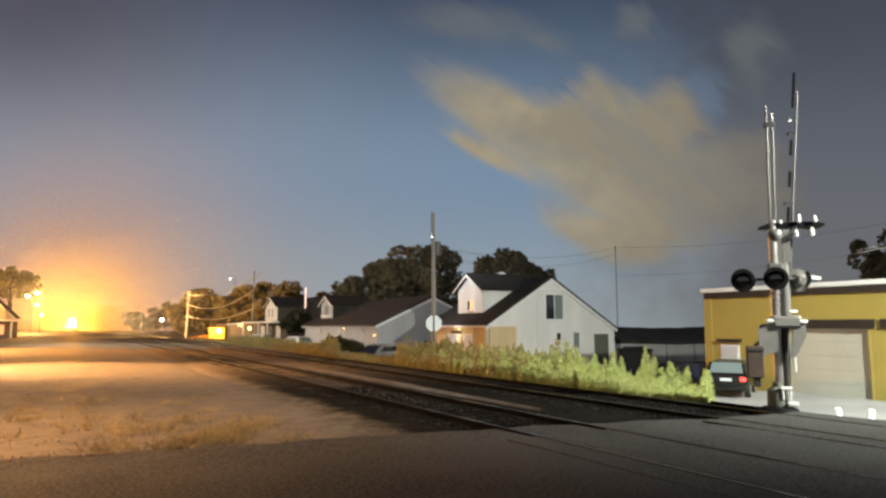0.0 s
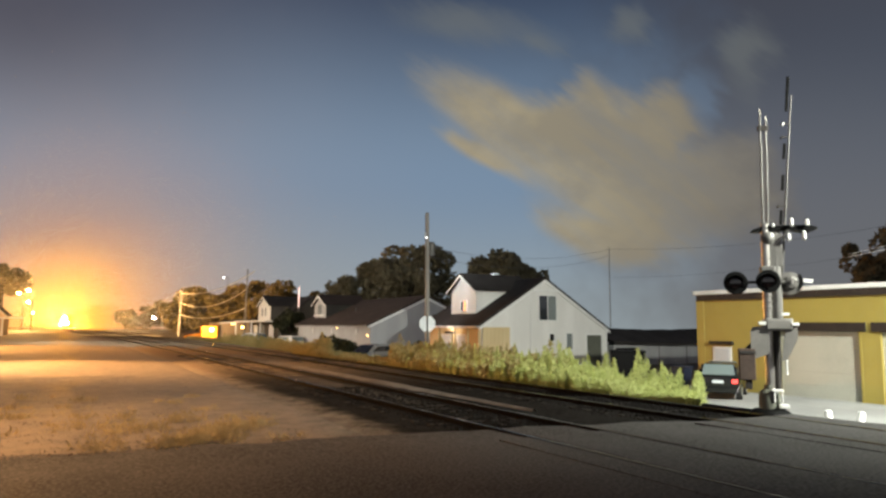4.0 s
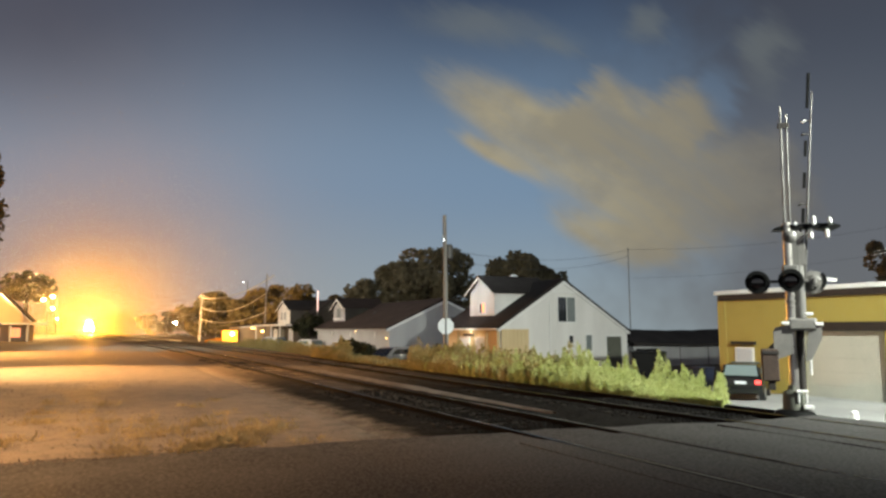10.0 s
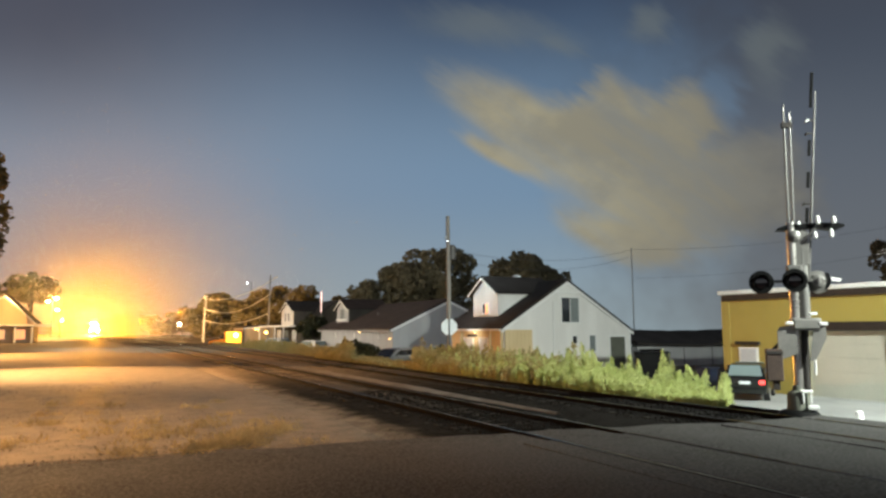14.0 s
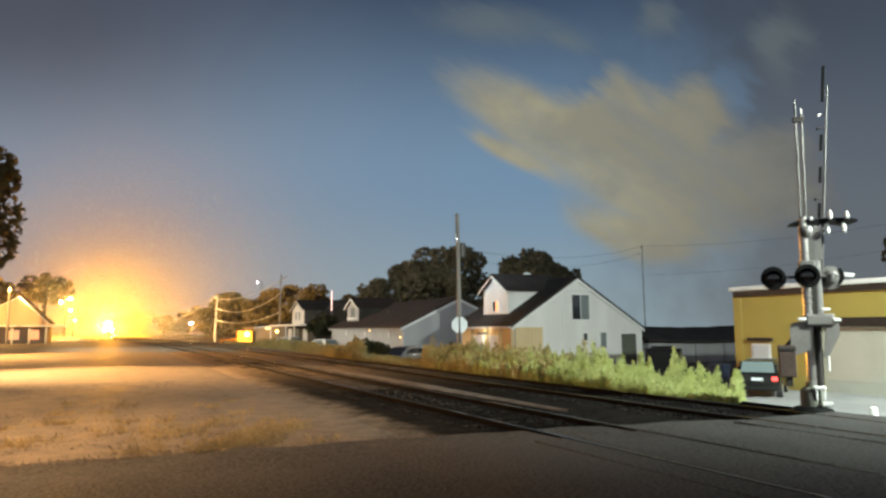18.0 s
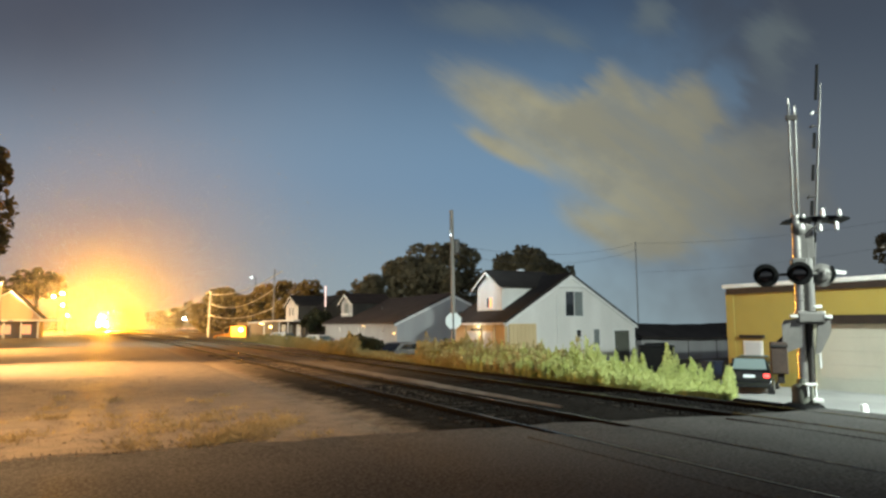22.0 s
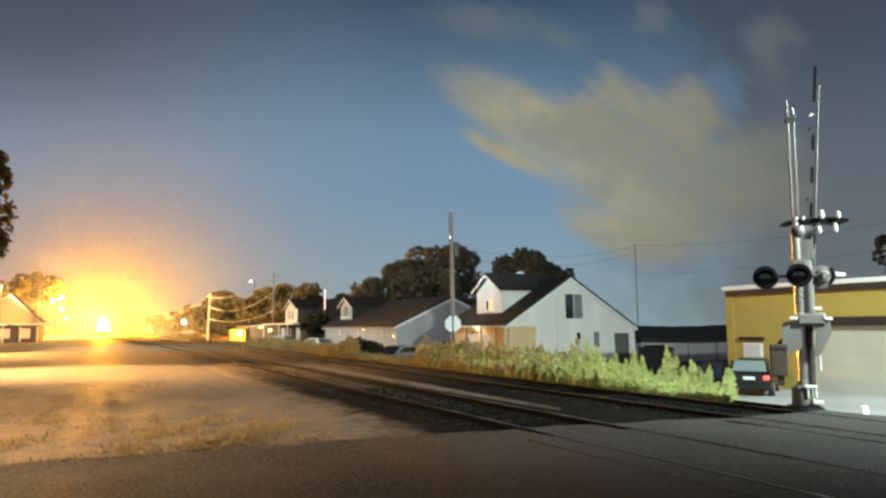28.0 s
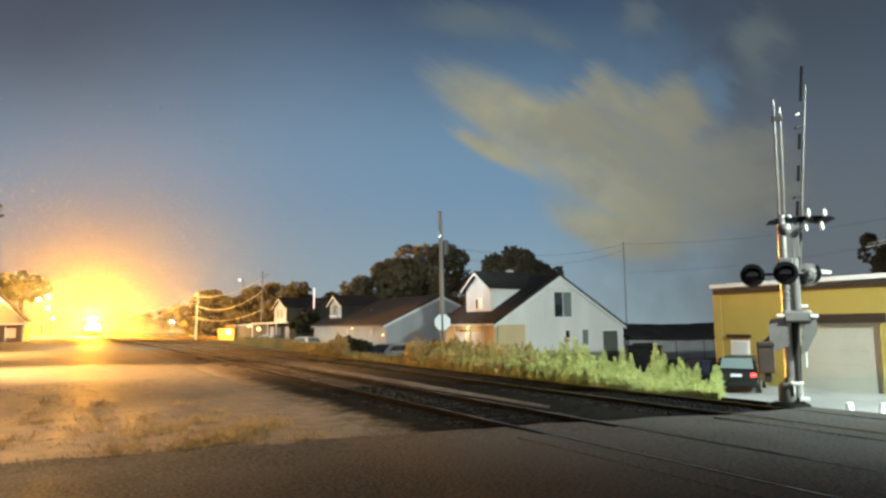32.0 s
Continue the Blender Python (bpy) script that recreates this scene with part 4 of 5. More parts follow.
part("porch_panel", B(box, 23.32, 25.4, H3Y - 0.10, H3Y - 0.035, -1.05, 1.66, 0.01), M["tan"], H3, "tan wooden side panel of the porch")
for k in range(7):
    part("panel_board", B(box, 23.34 + 0.295 * k, 23.34 + 0.295 * k + 0.28, H3Y - 0.12, H3Y - 0.10, -1.0, 1.62, 0.006), M["tan"], H3)
part("porch_front", B(box, 23.2, 23.27, H3Y, 44.0, -1.05, 1.62, 0.01), M["tan"], H3, "tan porch front")
for y in (37.0, 38.4, 40.1, 42.2, 43.9):
    part("porch_post", B(box, 23.08, 23.2, y - 0.07, y + 0.07, -1.05, 1.62, 0.01), M["tan"], H3)
for y, w_ in ((39.2, 1.0), (41.2, 1.2)):
    window(H3, pose(23.17, y, 0.35, 0, 0, -90), w_, 1.5, [M["blind"]], sashes=1, label="pale porch window")
# glow added on this porch to warm its front, no lamp known here
part("porch_lamp", B(lathe, [(0.01, 0), (0.03, 0.01), (0.03, 0.04), (0.01, 0.06)], 12, pose(23.05, 40.2, 1.45)), M["warmlamp"], H3, "small glow added to warm the porch", True)
part("porch_sign", B(box, 23.06, 23.1, 39.9, 41.3, 1.18, 1.36, 0.02), M["brown"], H3, "brown board over the porch window")
D3 = dormer(H3, 24.25, 28.2, 40.75, 1.65, 2.3, 4.25, 5.26, M["white"], M["shingle"])
window(D3, pose(24.22, -0.1, 3.1, 0, 0, -90), 0.72, 0.66, [M["pane"], M["candle"]], sashes=2, label="dormer window with a warm light behind one sash")
part("roof_vent", B(lathe, [(0.12, 0), (0.12, 0.25), (0.35, 0.3), (0.3, 0.5), (0.05, 0.58)], 14, pose(27.9, 42.3, 5.1)), M["signback"], H3, "round metal roof vent", True)
part("gable_tie", B(box, 27.2, 29.4, H3Y - 0.16, H3Y - 0.12, 4.05, 4.17, 0.01), M["trim"], H3, "white tie board across the gable top")
part("gutter", B(tube, (22.95, H3Y - 0.1, 1.66), (22.95, 44.6, 1.66), 0.06, seg=8), M["trim"], H3, "eaves gutter", True)
part("corner_board", B(box, 33.62, 33.74, H3Y - 0.06, H3Y, -1.05, 1.55, 0.01), M["trim"], H3)
part("downpipe", B(tube, (27.1, H3Y - 0.08, -1.0), (27.1, H3Y - 0.08, 3.5), 0.035, seg=8), M["trim"], H3)
# fill light added before the tan porch front
lamp("porch_or_fill_light", "POINT", (22.8, 40.2, 1.3), (22.8, 40.2, 0), 34, (1.0, 0.84, 0.60), 0.1)

# ---------- grey house with its bank of roof ----------
H2Y = 52.0
H2 = house("grey_house", 22.1, 33.6, H2Y, 71.5, -0.9, 1.78, 1.4, 27.3, 4.15, M["grey"], M["brownroof"], "long grey house with a brown shingle roof", over=0.3)
D2 = dormer(H2, 23.2, 26.8, 67.8, 1.8, 2.4, 3.9, 4.75, M["porchwall"], M["brownroof"], M["grey"])
window(D2, pose(23.17, 0, 3.3, 0, 0, -90), 1.2, 1.0, [M["greyblind"]], M["grey"], 1, label="grey dormer window")
for y, z, w_ in ((52.4, 0.87, 0.05), (59.6, 1.45, 0.13)):
    part("wall_lamp", B(box, 21.95, 22.06, y - w_, y + w_, z, z + 0.09, 0.02), M["warmlamp"], H2, "small lit white wall lamp")
for y in (55.0, 61.0, 66.5):
    part("wall_bracket", B(box, 22.0, 22.08, y - 0.06, y + 0.06, 0.95, 1.4, 0.02), M["trim"], H2)
part("eave_trim", B(box, 21.75, 21.8, 52.0, 71.6, 1.5, 1.68, 0.01), M["grey"], H2)
part("dormer_sill", B(box, 22.9, 23.2, 66.6, 68.9, 2.62, 2.78, 0.02), M["trim"], H2, "bright sill under the dormer window")
part("vent_box", B(box, 27.8, 28.4, H2Y - 0.1, H2Y - 0.02, 2.2, 2.7, 0.02), M["alum"], H2)
part("gutter", B(tube, (21.8, 51.9, 1.62), (21.8, 71.7, 1.62), 0.06, seg=8), M["alum"], H2, "eaves gutter", True)
for y_, z_ in ((61.5, 2.95),):
    part("roof_vent", B(lathe, [(0.05, 0), (0.05, 0.3), (0.08, 0.34), (0.07, 0.4)], 10, pose(24.6, y_, z_)), M["alum"], H2, "grey vent pipe", True)
part("dark_door", B(box, 28.2, 29.4, H2Y - 0.08, H2Y - 0.02, -0.85, 1.2, 0.02), M["darkwood"], H2, "dark door in the gable")

# ---------- small house with a lit dormer and a porch ----------
H1 = house("small_house", 22.6, 31.0, 80.0, 91.5, -0.5, 2.2, 2.0, 26.6, 5.1, M["porchwall"], M["shingle"], "small house with a pale dormer and a lit porch", over=0.3, barge="porchwall")
D1 = dormer(H1, 22.3, 26.2, 86.6, 3.0, 2.1, 4.1, 5.25, M["porchwall"], M["shingle"], M["white"])
for y in (-0.8, 0.8):
    window(D1, pose(22.25, y, 3.3, 0, 0, -90), 0.7, 1.0, [M["greyblind"]], sashes=1)
part("porch_wall", B(box, 22.5, 22.57, 80.6, 94.9, -0.5, 2.02), M["porchwall"], H1, "dark wall under the porch")
part("porch_return", B(box, 20.4, 23.8, 78.4, 81.5, 2.05, 2.25, 0.03), M["trim"], H1, "porch roof round the corner")
part("porch_roof", B(box, 20.4, 22.7, 81.5, 95.0, 2.05, 2.25, 0.03), M["trim"], H1, "flat white porch roof")
for y in (81.7, 86.0, 94.6):
    part("porch_post", B(box, 20.5, 20.66, y - 0.08, y + 0.08, -0.5, 2.05, 0.01), M["trim"], H1)
for y in (83.7, 91.4):
    window(H1, pose(22.47, y, 0.9, 0, 0, -90), 1.7, 1.4, [M["blind"]], sashes=1, label="pale porch window")
part("front_door", B(box, 22.42, 22.49, 86.9, 88.2, -0.45, 1.65, 0.01), M["greyblind"], H1, "white front door")
part("porch_lamp", B(lathe, [(0.03, 0), (0.2, 0.05), (0.2, 0.25), (0.05, 0.35)], 12, pose(21.2, 93.5, 1.2)), M["warmlamp"], H1, "bright warm porch lamp", True)
lamp("porch_or_fill_light", "POINT", (20.9, 93.2, 1.3), (20, 88, 0), 55, (1.0, 0.60, 0.2), 0.15)
SHED = house("lean_shed", 19.3, 27.0, 99.0, 107.0, -0.5, 2.0, 2.0, 24.5, 2.4, M["shedtan"], M["brownroof"], "low tan shed beside the porch", over=0.1)
part("wall_lamp", B(box, 20.8, 21.4, 98.84, 98.97, 1.72, 1.87, 0.03), M["warmlamp"], SHED, "white strip lamp under the eave")

# lit vertical tube standing before the roofs
t = thing("lit_sign_pole", pose(23.45, 76.1, -0.6), "slim pole topped by a lit white tube", "sign pole")
part("pole", B(tube, (0, 0, 0), (0, 0, 4.3), 0.06, seg=10), M["alum"], t)
part("tube_lamp", B(tube, (0, 0, 4.3), (0, 0, 6.65), 0.062, seg=12), glowing("tube_glow", (1.0, 0.66, 0.56), 1.5), t, "lit white tube with a red rim")


# ---------- low shed behind, dark roof ----------
def make_low_shed():
    root = thing("low_shed", pose(0, 0, 0), "long low grey shed with a sagging dark roof", "shed")
    part("wall", B(box, 35.4, 49.0, 38.0, 38.2, -1.4, 0.4), M["grey"], root)
    part("wall", B(box, 35.4, 35.6, 38.2, 43.0, -1.4, 0.4), M["grey"], root)
    part("wall", B(box, 48.8, 49.0, 38.2, 43.0, -1.4, 0.4), M["grey"], root)
    part("back_wall", B(box, 35.6, 48.8, 42.8, 43.0, -1.4, 1.2), M["grey"], root)
    bm = bmesh.new()
    n = 14
    top = []
    for k in range(n + 1):
        x = 35.2 + 14.0 * k / n
        dz = -0.18 * math.sin(math.pi * k / n) + 0.07 * noise.noise((x, 2.0, 0))
        top.append([bm.verts.new((x, y, z + dz)) for y, z in ((37.7, 0.52), (37.7, 0.7), (40.6, 1.72), (43.3, 1.5), (43.3, 1.35))])
    for a, b in zip(top, top[1:]):
        for i in range(4):
            bm.faces.new((a[i], b[i], b[i + 1], a[i + 1]))
        bm.faces.new((a[4], b[4], b[0], a[0]))
    bm.faces.new(top[0]), bm.faces.new(top[-1][::-1])
    part("roof", bm, M["shingle"], root, "dark low roof")
    # shade of an opening put in as a black panel on the closed wall
    part("open_bay", B(box, 35.6, 37.7, 37.9, 37.98, -1.3, 0.2), M["black"], root, "black panel standing for the shade of an open bay")
    for x in (40.0, 43.0, 46.0):
        part("panel_joint", B(box, x - 0.03, x + 0.03, 37.97, 38.0, -1.3, 0.6), M["alum"], root)
    return root


make_low_shed()


# ---------- yellow garage building ----------
def make_garage():
    root = thing("garage_building", pose(0, 0, 0), "yellow steel garage building with cream sectional doors", "building")
    X, zb, zt = 26.2, -1.3, 3.2
    for y0, y1, z0 in ((18.35, 22.45, zb), (14.95, 18.35, 1.62), (14.25, 14.95, zb), (9.6, 14.25, 1.62), (7.6, 9.6, zb), (-4.0, 7.6, zb)):
        part("wall", B(box, X, X + 0.25, y0, y1, z0, zt), M["yellow"], root)
    part("wall", B(box, X + 0.25, 42, 22.2, 22.45, zb, zt), M["yellow"], root)
    part("wall", B(box, X + 0.25, 42, -4.0, -3.75, zb, zt), M["yellow"], root)
    part("wall", B(box, 41.75, 42, -3.75, 22.2, zb, zt), M["yellow"], root)
    part("roof", B(box, X - 0.12, 42.2, -4.2, 22.6, zt + 0.03, zt + 0.22, 0.03), M["trim"], root, "flat roof with a white metal edge")
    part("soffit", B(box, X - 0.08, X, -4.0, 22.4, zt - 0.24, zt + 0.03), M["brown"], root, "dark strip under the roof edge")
    part("corner_trim", B(box, X - 0.03, X + 0.03, 22.05, 22.48, zb, zt - 0.12, 0.01), M["yellow"], root)
    for y0, y1 in ((14.95, 18.35), (9.6, 14.25)):
        d = part("garage_door", B(box, X + 0.16, X + 0.22, y0, y1, zb, 1.62), M["cream"], root, "cream sectional garage door")
        for k in range(5):
            z = -1.1 + 0.545 * k
            part("door_section", B(box, X + 0.125, X + 0.16, y0 + 0.01, y1 - 0.01, z + 0.005, min(z + 0.543, 1.62), 0.006), M["cream"], d)
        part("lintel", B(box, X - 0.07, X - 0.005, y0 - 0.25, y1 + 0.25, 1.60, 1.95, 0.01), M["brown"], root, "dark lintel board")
        for y in (y0, y1):
            part("door_jamb", B(box, X - 0.015, X + 0.16, y - 0.05, y + 0.05, -1.1, 1.62, 0.01), M["yellow"], root)
    w = part("office_window", B(box, X - 0.03, X + 0.01, 20.62, 21.62, -0.3, 0.86, 0.01), M["trim"], root, "white window with a drawn blind")
    part("blind", B(box, X - 0.045, X - 0.03, 20.72, 21.52, -0.2, 0.78), M["blind"], w)
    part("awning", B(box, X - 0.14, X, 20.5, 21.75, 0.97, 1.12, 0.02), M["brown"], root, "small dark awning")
    part("meter_box", B(box, X - 0.12, X, 21.95, 22.25, -0.3, 0.05, 0.02), M["rust"], root)
    part("threshold", B(box, X - 0.25, X, 7.6, 18.5, -1.2, -1.02, 0.02), M["concrete"], root)
    return root


make_garage()


# ---------- vehicles ----------
def car(name, m, paint, label, length=4.3, w=1.72, h=1.45, tail=None, head=None, glazing=None):
    """Hatchback; its rear faces -y, wheels on z = 0."""
    root = thing(name, m, label, "car", "parked cars")
    L, hw = length, w / 2
    side = [(-0.02, 0.38), (0.05, 0.28), (L - 0.1, 0.28), (L, 0.45), (L - 0.03, 0.70), (L - 1.0, 0.86), (0.35, 0.92), (0.02, 0.86), (-0.04, 0.6)]
    turn = Matrix(((0, 1, 0, 0), (1, 0, 0, 0), (0, 0, 1, 0), (0, 0, 0, 1)))
    bm = B(prism, side, -hw, hw, turn)
    bmesh.ops.bevel(bm, geom=[e for e in bm.edges], offset=0.06, segments=2, affect="EDGES")
    body = part("body", bm, paint, root, "painted body shell", True)
    top = [(0.12, 0.9), (L - 1.15, 0.86), (L - 1.9, h - 0.06), (L - 2.3, h), (0.75, h), (0.45, h - 0.06)]
    bm = bmesh.new()
    a = [bm.verts.new((-hw + 0.05 + 0.16 * max(0, z - 0.9) / (h - 0.9), y, z)) for y, z in top]
    b = [bm.verts.new((hw - 0.05 - 0.16 * max(0, z - 0.9) / (h - 0.9), y, z)) for y, z in top]
    bm.faces.new(a), bm.faces.new(b[::-1])
    for i in range(len(a)):
        bm.faces.new((a[i], b[i], b[(i + 1) % len(a)], a[(i + 1) % len(a)]))
    bmesh.ops.bevel(bm, geom=[e for e in bm.edges], offset=0.05, segments=2, affect="EDGES")
    part("cabin", bm, paint, root, "painted roof and pillars", True)
    part("rear_window", B(prism, [(-hw + 0.17, 0.0), (hw - 0.17, 0.0), (hw - 0.24, 0.46), (-hw + 0.24, 0.46)], -0.012, 0.012, pose(0, 0.135, 0.95) @ pose(0, 0, 0, -33)), glazing or M["carglass"], root, "rear window")
    part("windshield", B(prism, [(-hw + 0.17, 0.0), (hw - 0.17, 0.0), (hw - 0.24, 0.8), (-hw + 0.24, 0.8)], -0.012, 0.012, pose(0, L - 1.2, 0.9) @ pose(0, 0, 0, 52)), glazing or M["carglass"], root, "windshield")
    for sx in (-1, 1):
        part("side_window", B(prism, [(0.75, 0.94), (L - 1.5, 0.92), (L - 2.1, h - 0.12), (0.85, h - 0.12)], -0.01, 0.01, pose(sx * (hw - 0.095), 0, 0, 0, 0, 0) @ turn), glazing or M["carglass"], root, "side window")
        part("tail_light", B(box, sx * (hw - 0.17) - 0.10, sx * (hw - 0.17) + 0.10, -0.075, -0.02, 0.66, 0.80, 0.02), tail if (tail and sx > 0) else M["lensblack"], root, "tail light")
        part("headlight", B(box, sx * (hw - 0.25) - 0.14, sx * (hw - 0.25) + 0.14, L - 0.08, L + 0.01, 0.55, 0.68, 0.02), head or M["trim"], root, "headlight")
        part("mirror", B(box, sx * (hw + 0.1) - 0.08, sx * (hw + 0.1) + 0.08, L - 1.75, L - 1.62, 0.93, 1.05, 0.03), paint, root)
        for y in (0.75, L - 0.85):
            wl = part("wheel", B(tube, (sx * (hw - 0.2), y, 0.31), (sx * (hw + 0.01), y, 0.31), 0.31, 0.31, 20), M["tyre"], root, "wheel")
            part("hubcap", B(tube, (sx * (hw + 0.005), y, 0.31), (sx * (hw + 0.025), y, 0.31), 0.2, 0.17, 16), M["hub"], wl)
    part("bumper", B(box, -hw + 0.02, hw - 0.02, -0.10, 0.1, 0.32, 0.52, 0.05), paint, root)
    part("number_plate", B(box, -0.2, 0.2, -0.085, -0.055, 0.65, 0.76, 0.008), M["signback"], root, "blank white plate")
    return root


car("hatchback", pose(22.2, 18.15, -1.05, 0, 0, -57), M["cardark"], "dark grey hatchback parked on the pale lot, one tail light lit", 3.8, 1.54, 1.37, tail=M["tail"])
car("grey_sedan", pose(19.9, 42.9, ground_z(18.4, 42.6), 0, 0, 112), M["cargrey"], "grey car parked in the weeds by the stop sign", head=glowing("parking_light_glow", (1.0, 0.9, 0.75), 0.8), glazing=M["pane"])
car("white_car", pose(21.2, 68.2, -0.84, 0, 0, 20), M["carwhite"], "low white car parked before the small house")
car("pale_car", pose(19.6, 76.0, -0.66, 0, 0, 30), M["carwhite"], "pale car parked before the porch")
van = thing("work_truck", pose(17.85, 98.4, -0.5, 0, 0, -8), "orange work truck with a lit amber box body", "truck")
part("box_body", B(box, -1.12, 1.12, 0.0, 3.4, 0.25, 2.1, 0.06), M["orange"], van, "orange box body")
# work-lamp light on the panel put in as the panel's own glow
part("lit_panel", B(box, -1.0, 1.0, -0.04, 0.01, 0.35, 1.95, 0.02), M["amberbox"], van, "amber side panel, lamplight put in as glow")
part("panel_rail", B(box, -1.12, 1.12, -0.06, -0.005, 1.97, 2.06, 0.015), M["locodark"], van, "dark rail over the panel")
part("work_lamp", B(lathe, [(0.05, 0), (0.28, 0.04), (0.3, 0.12), (0.1, 0.16)], 14, pose(0.3, -0.05, 1.5, 90)), M["sodium"], van, "glaring work lamp")
part("bonnet", B(prism, [(-3.35, 0.3), (-1.12, 0.3), (-1.12, 1.0), (-1.6, 0.95), (-2.8, 0.78), (-3.3, 0.6)], 0.2, 2.0), M["orange"], van, "long sloping orange bonnet")
part("bumper", B(box, -3.5, -3.3, 0.15, 2.05, 0.25, 0.5, 0.04), M["locodark"], van, "dark bumper")
for x in (-2.6, 0.3):
    for y in (0.25, 1.85):
        wl = part("wheel", B(tube, (x, y - 0.12, 0.34), (x, y + 0.12, 0.34), 0.34, 0.34, 18), M["tyre"], van)
        part("hub", B(tube, (x, y - 0.14, 0.34), (x, y - 0.115, 0.34), 0.17, 0.17, 14), M["hub"], wl)


# ---------- bins, bollards, signs ----------
def wheelie_bin(m, mat, label):
    root = thing("wheeled_bin", m, label, "bin", "bins by the shed")
    bm = bmesh.new()
    lo = [bm.verts.new((x, y, 0.08)) for x, y in ((-0.24, -0.26), (0.24, -0.26), (0.24, 0.26), (-0.24, 0.26))]
    hi = [bm.verts.new((x, y, 1.0)) for x, y in ((-0.31, -0.36), (0.31, -0.36), (0.31, 0.36), (-0.31, 0.36))]
    bm.faces.new(lo[::-1]), bm.faces.new(hi)
    for i in range(4):
        bm.faces.new((lo[i], lo[(i + 1) % 4], hi[(i + 1) % 4], hi[i]))
    bmesh.ops.bevel(bm, geom=list(bm.edges), offset=0.03, segments=2, affect="EDGES")
    part("body", bm, mat, root, "plastic body", True)
    part("lid", B(box, -0.34, 0.34, -0.4, 0.38, 1.0, 1.07, 0.025), mat, root, "closed lid")
    part("handle", B(tube, (-0.28, 0.42, 0.96), (0.28, 0.42, 0.96), 0.02, seg=8), mat, root)
    for x in (-0.26, 0.26):
        part("wheel", B(tube, (x - 0.03, 0.28, 0.1), (x + 0.03, 0.28, 0.1), 0.1, seg=14), M["tyre"], root)
    return root


wheelie_bin(pose(24.2, 21.7, -1.05, 0, 0, 5), M["bluebin"], "dark blue wheeled bin beside the garage")
dump = thing("dumpster", pose(25.9, 26.8, -1.06, 0, 0, -40), "black steel dumpster in the weeds", "dumpster")
part("body", B(prism, [(-0.75, 0.12), (0.75, 0.12), (0.85, 1.5), (-0.85, 1.5)], -0.8, 0.8), M["black"], dump)
part("lid", B(box, -0.87, 0.87, -0.85, 0.85, 1.5, 1.58, 0.02), M["black"], dump)
for x in (-0.55, 0.55):
    part("skid", B(box, x - 0.1, x + 0.1, -0.8, 0.8, 0.0, 0.12), M["rust"], dump)


def bollard(m, h):
    root = thing("bollard", m, "short white concrete bollard, slightly leaning", "bollard", "bollards")
    part("post", B(lathe, [(0.10, -0.1), (0.10, h - 0.06), (0.085, h - 0.015), (0.04, h)], 14), M["trim"], root, "white painted post", True)
    part("foot", B(lathe, [(0.17, -0.12), (0.16, 0.03), (0.11, 0.05)], 14), M["concrete"], root)
    return root


bollard(pose(19.36, 12.04, -1.02, 0, -9, 0), 0.42)
bollard(pose(19.93, 11.51, -1.02, 6, 5, 0), 0.40)
bollard(pose(21.2, 9.6, -1.02, 0, 3, 0), 0.42)

stop = thing("stop_sign", pose(15.45, 29.38, ground_z(15.45, 29.38), 0, 0, -24), "octagonal stop sign seen from its pale metal back", "road sign")
part("post", B(box, -0.03, 0.03, -0.02, 0.02, -0.2, 2.6, 0.006), M["rust"], stop, "thin steel post")
bm = bmesh.new()
R_ = 0.41
prism(bm, [(R_ * math.cos(math.pi / 8 + k * math.pi / 4), 2.2 + R_ * math.sin(math.pi / 8 + k * math.pi / 4)) for k in range(8)], 0.021, 0.026)
plate = part("plate", bm, M["signback"], stop, "octagonal sign plate")
part("brace", B(box, -0.022, 0.022, -0.024, -0.02, 1.8, 2.6), M["black"], stop, "dark sign brace")
part("red_face", B(prism, [(0.385 * math.cos(math.pi / 8 + k * math.pi / 4), 2.2 + 0.385 * math.sin(math.pi / 8 + k * math.pi / 4)) for k in range(8)], 0.0262, 0.029), M["red"], plate, "red face")


# ---------- poles, lamps, wires ----------
def utility_pole(m, h, r, label, arms=((0.5, 1.2),), can=False, mat="pole"):
    root = thing("utility_pole", m, label, "utility pole", "utility poles")
    part("pole", B(tube, (0, 0, -0.5), (0, 0, h), r, r * 0.7, 14), M[mat], root, "tapered wooden pole", True)
    for dz, half in arms:
        part("crossarm", B(box, -half, half, -0.06, 0.06, h - dz - 0.06, h - dz + 0.06, 0.01), M[mat], root)
        for x in (-half + 0.1, half - 0.1):
            part("insulator", B(lathe, [(0.02, 0), (0.05, 0.03), (0.03, 0.08), (0.05, 0.11), (0.02, 0.15)], 10, pose(x, 0, h - dz + 0.06)), M["signback"], root)
    if can:
        part("transformer", B(lathe, [(0.2, 0), (0.24, 0.04), (0.24, 0.85), (0.18, 0.92), (0.05, 0.95)], 18, pose(0.42, 0, h - 2.75)), M["alum"], root, "grey transformer can", True)
        part("hanger", B(box, 0.05, 0.3, -0.04, 0.04, h - 2.3, h - 2.15), M["rust"], root)
    return root


UP = utility_pole(pose(19.85, 37.7, -0.9, 0, -0.9, 25), 9.7, 0.17, "weathered utility pole with a transformer can behind the stop sign", arms=(), can=True)
part("insulator_pin", B(lathe, [(0.03, 0), (0.07, 0.05), (0.04, 0.12), (0.06, 0.18), (0.02, 0.24)], 10, pose(-0.2, 0, 8.2)), M["signback"], UP)
utility_pole(pose(43.2, 46.7, -1.05, 0, 0, 40), 10.0, 0.06, "slim grey pole behind the white house", arms=(), mat="greysteel")
utility_pole(pose(22.0, 95.9, -0.5, 0, 1, 10), 9.9, 0.13, "slim pole beside the small house", arms=())
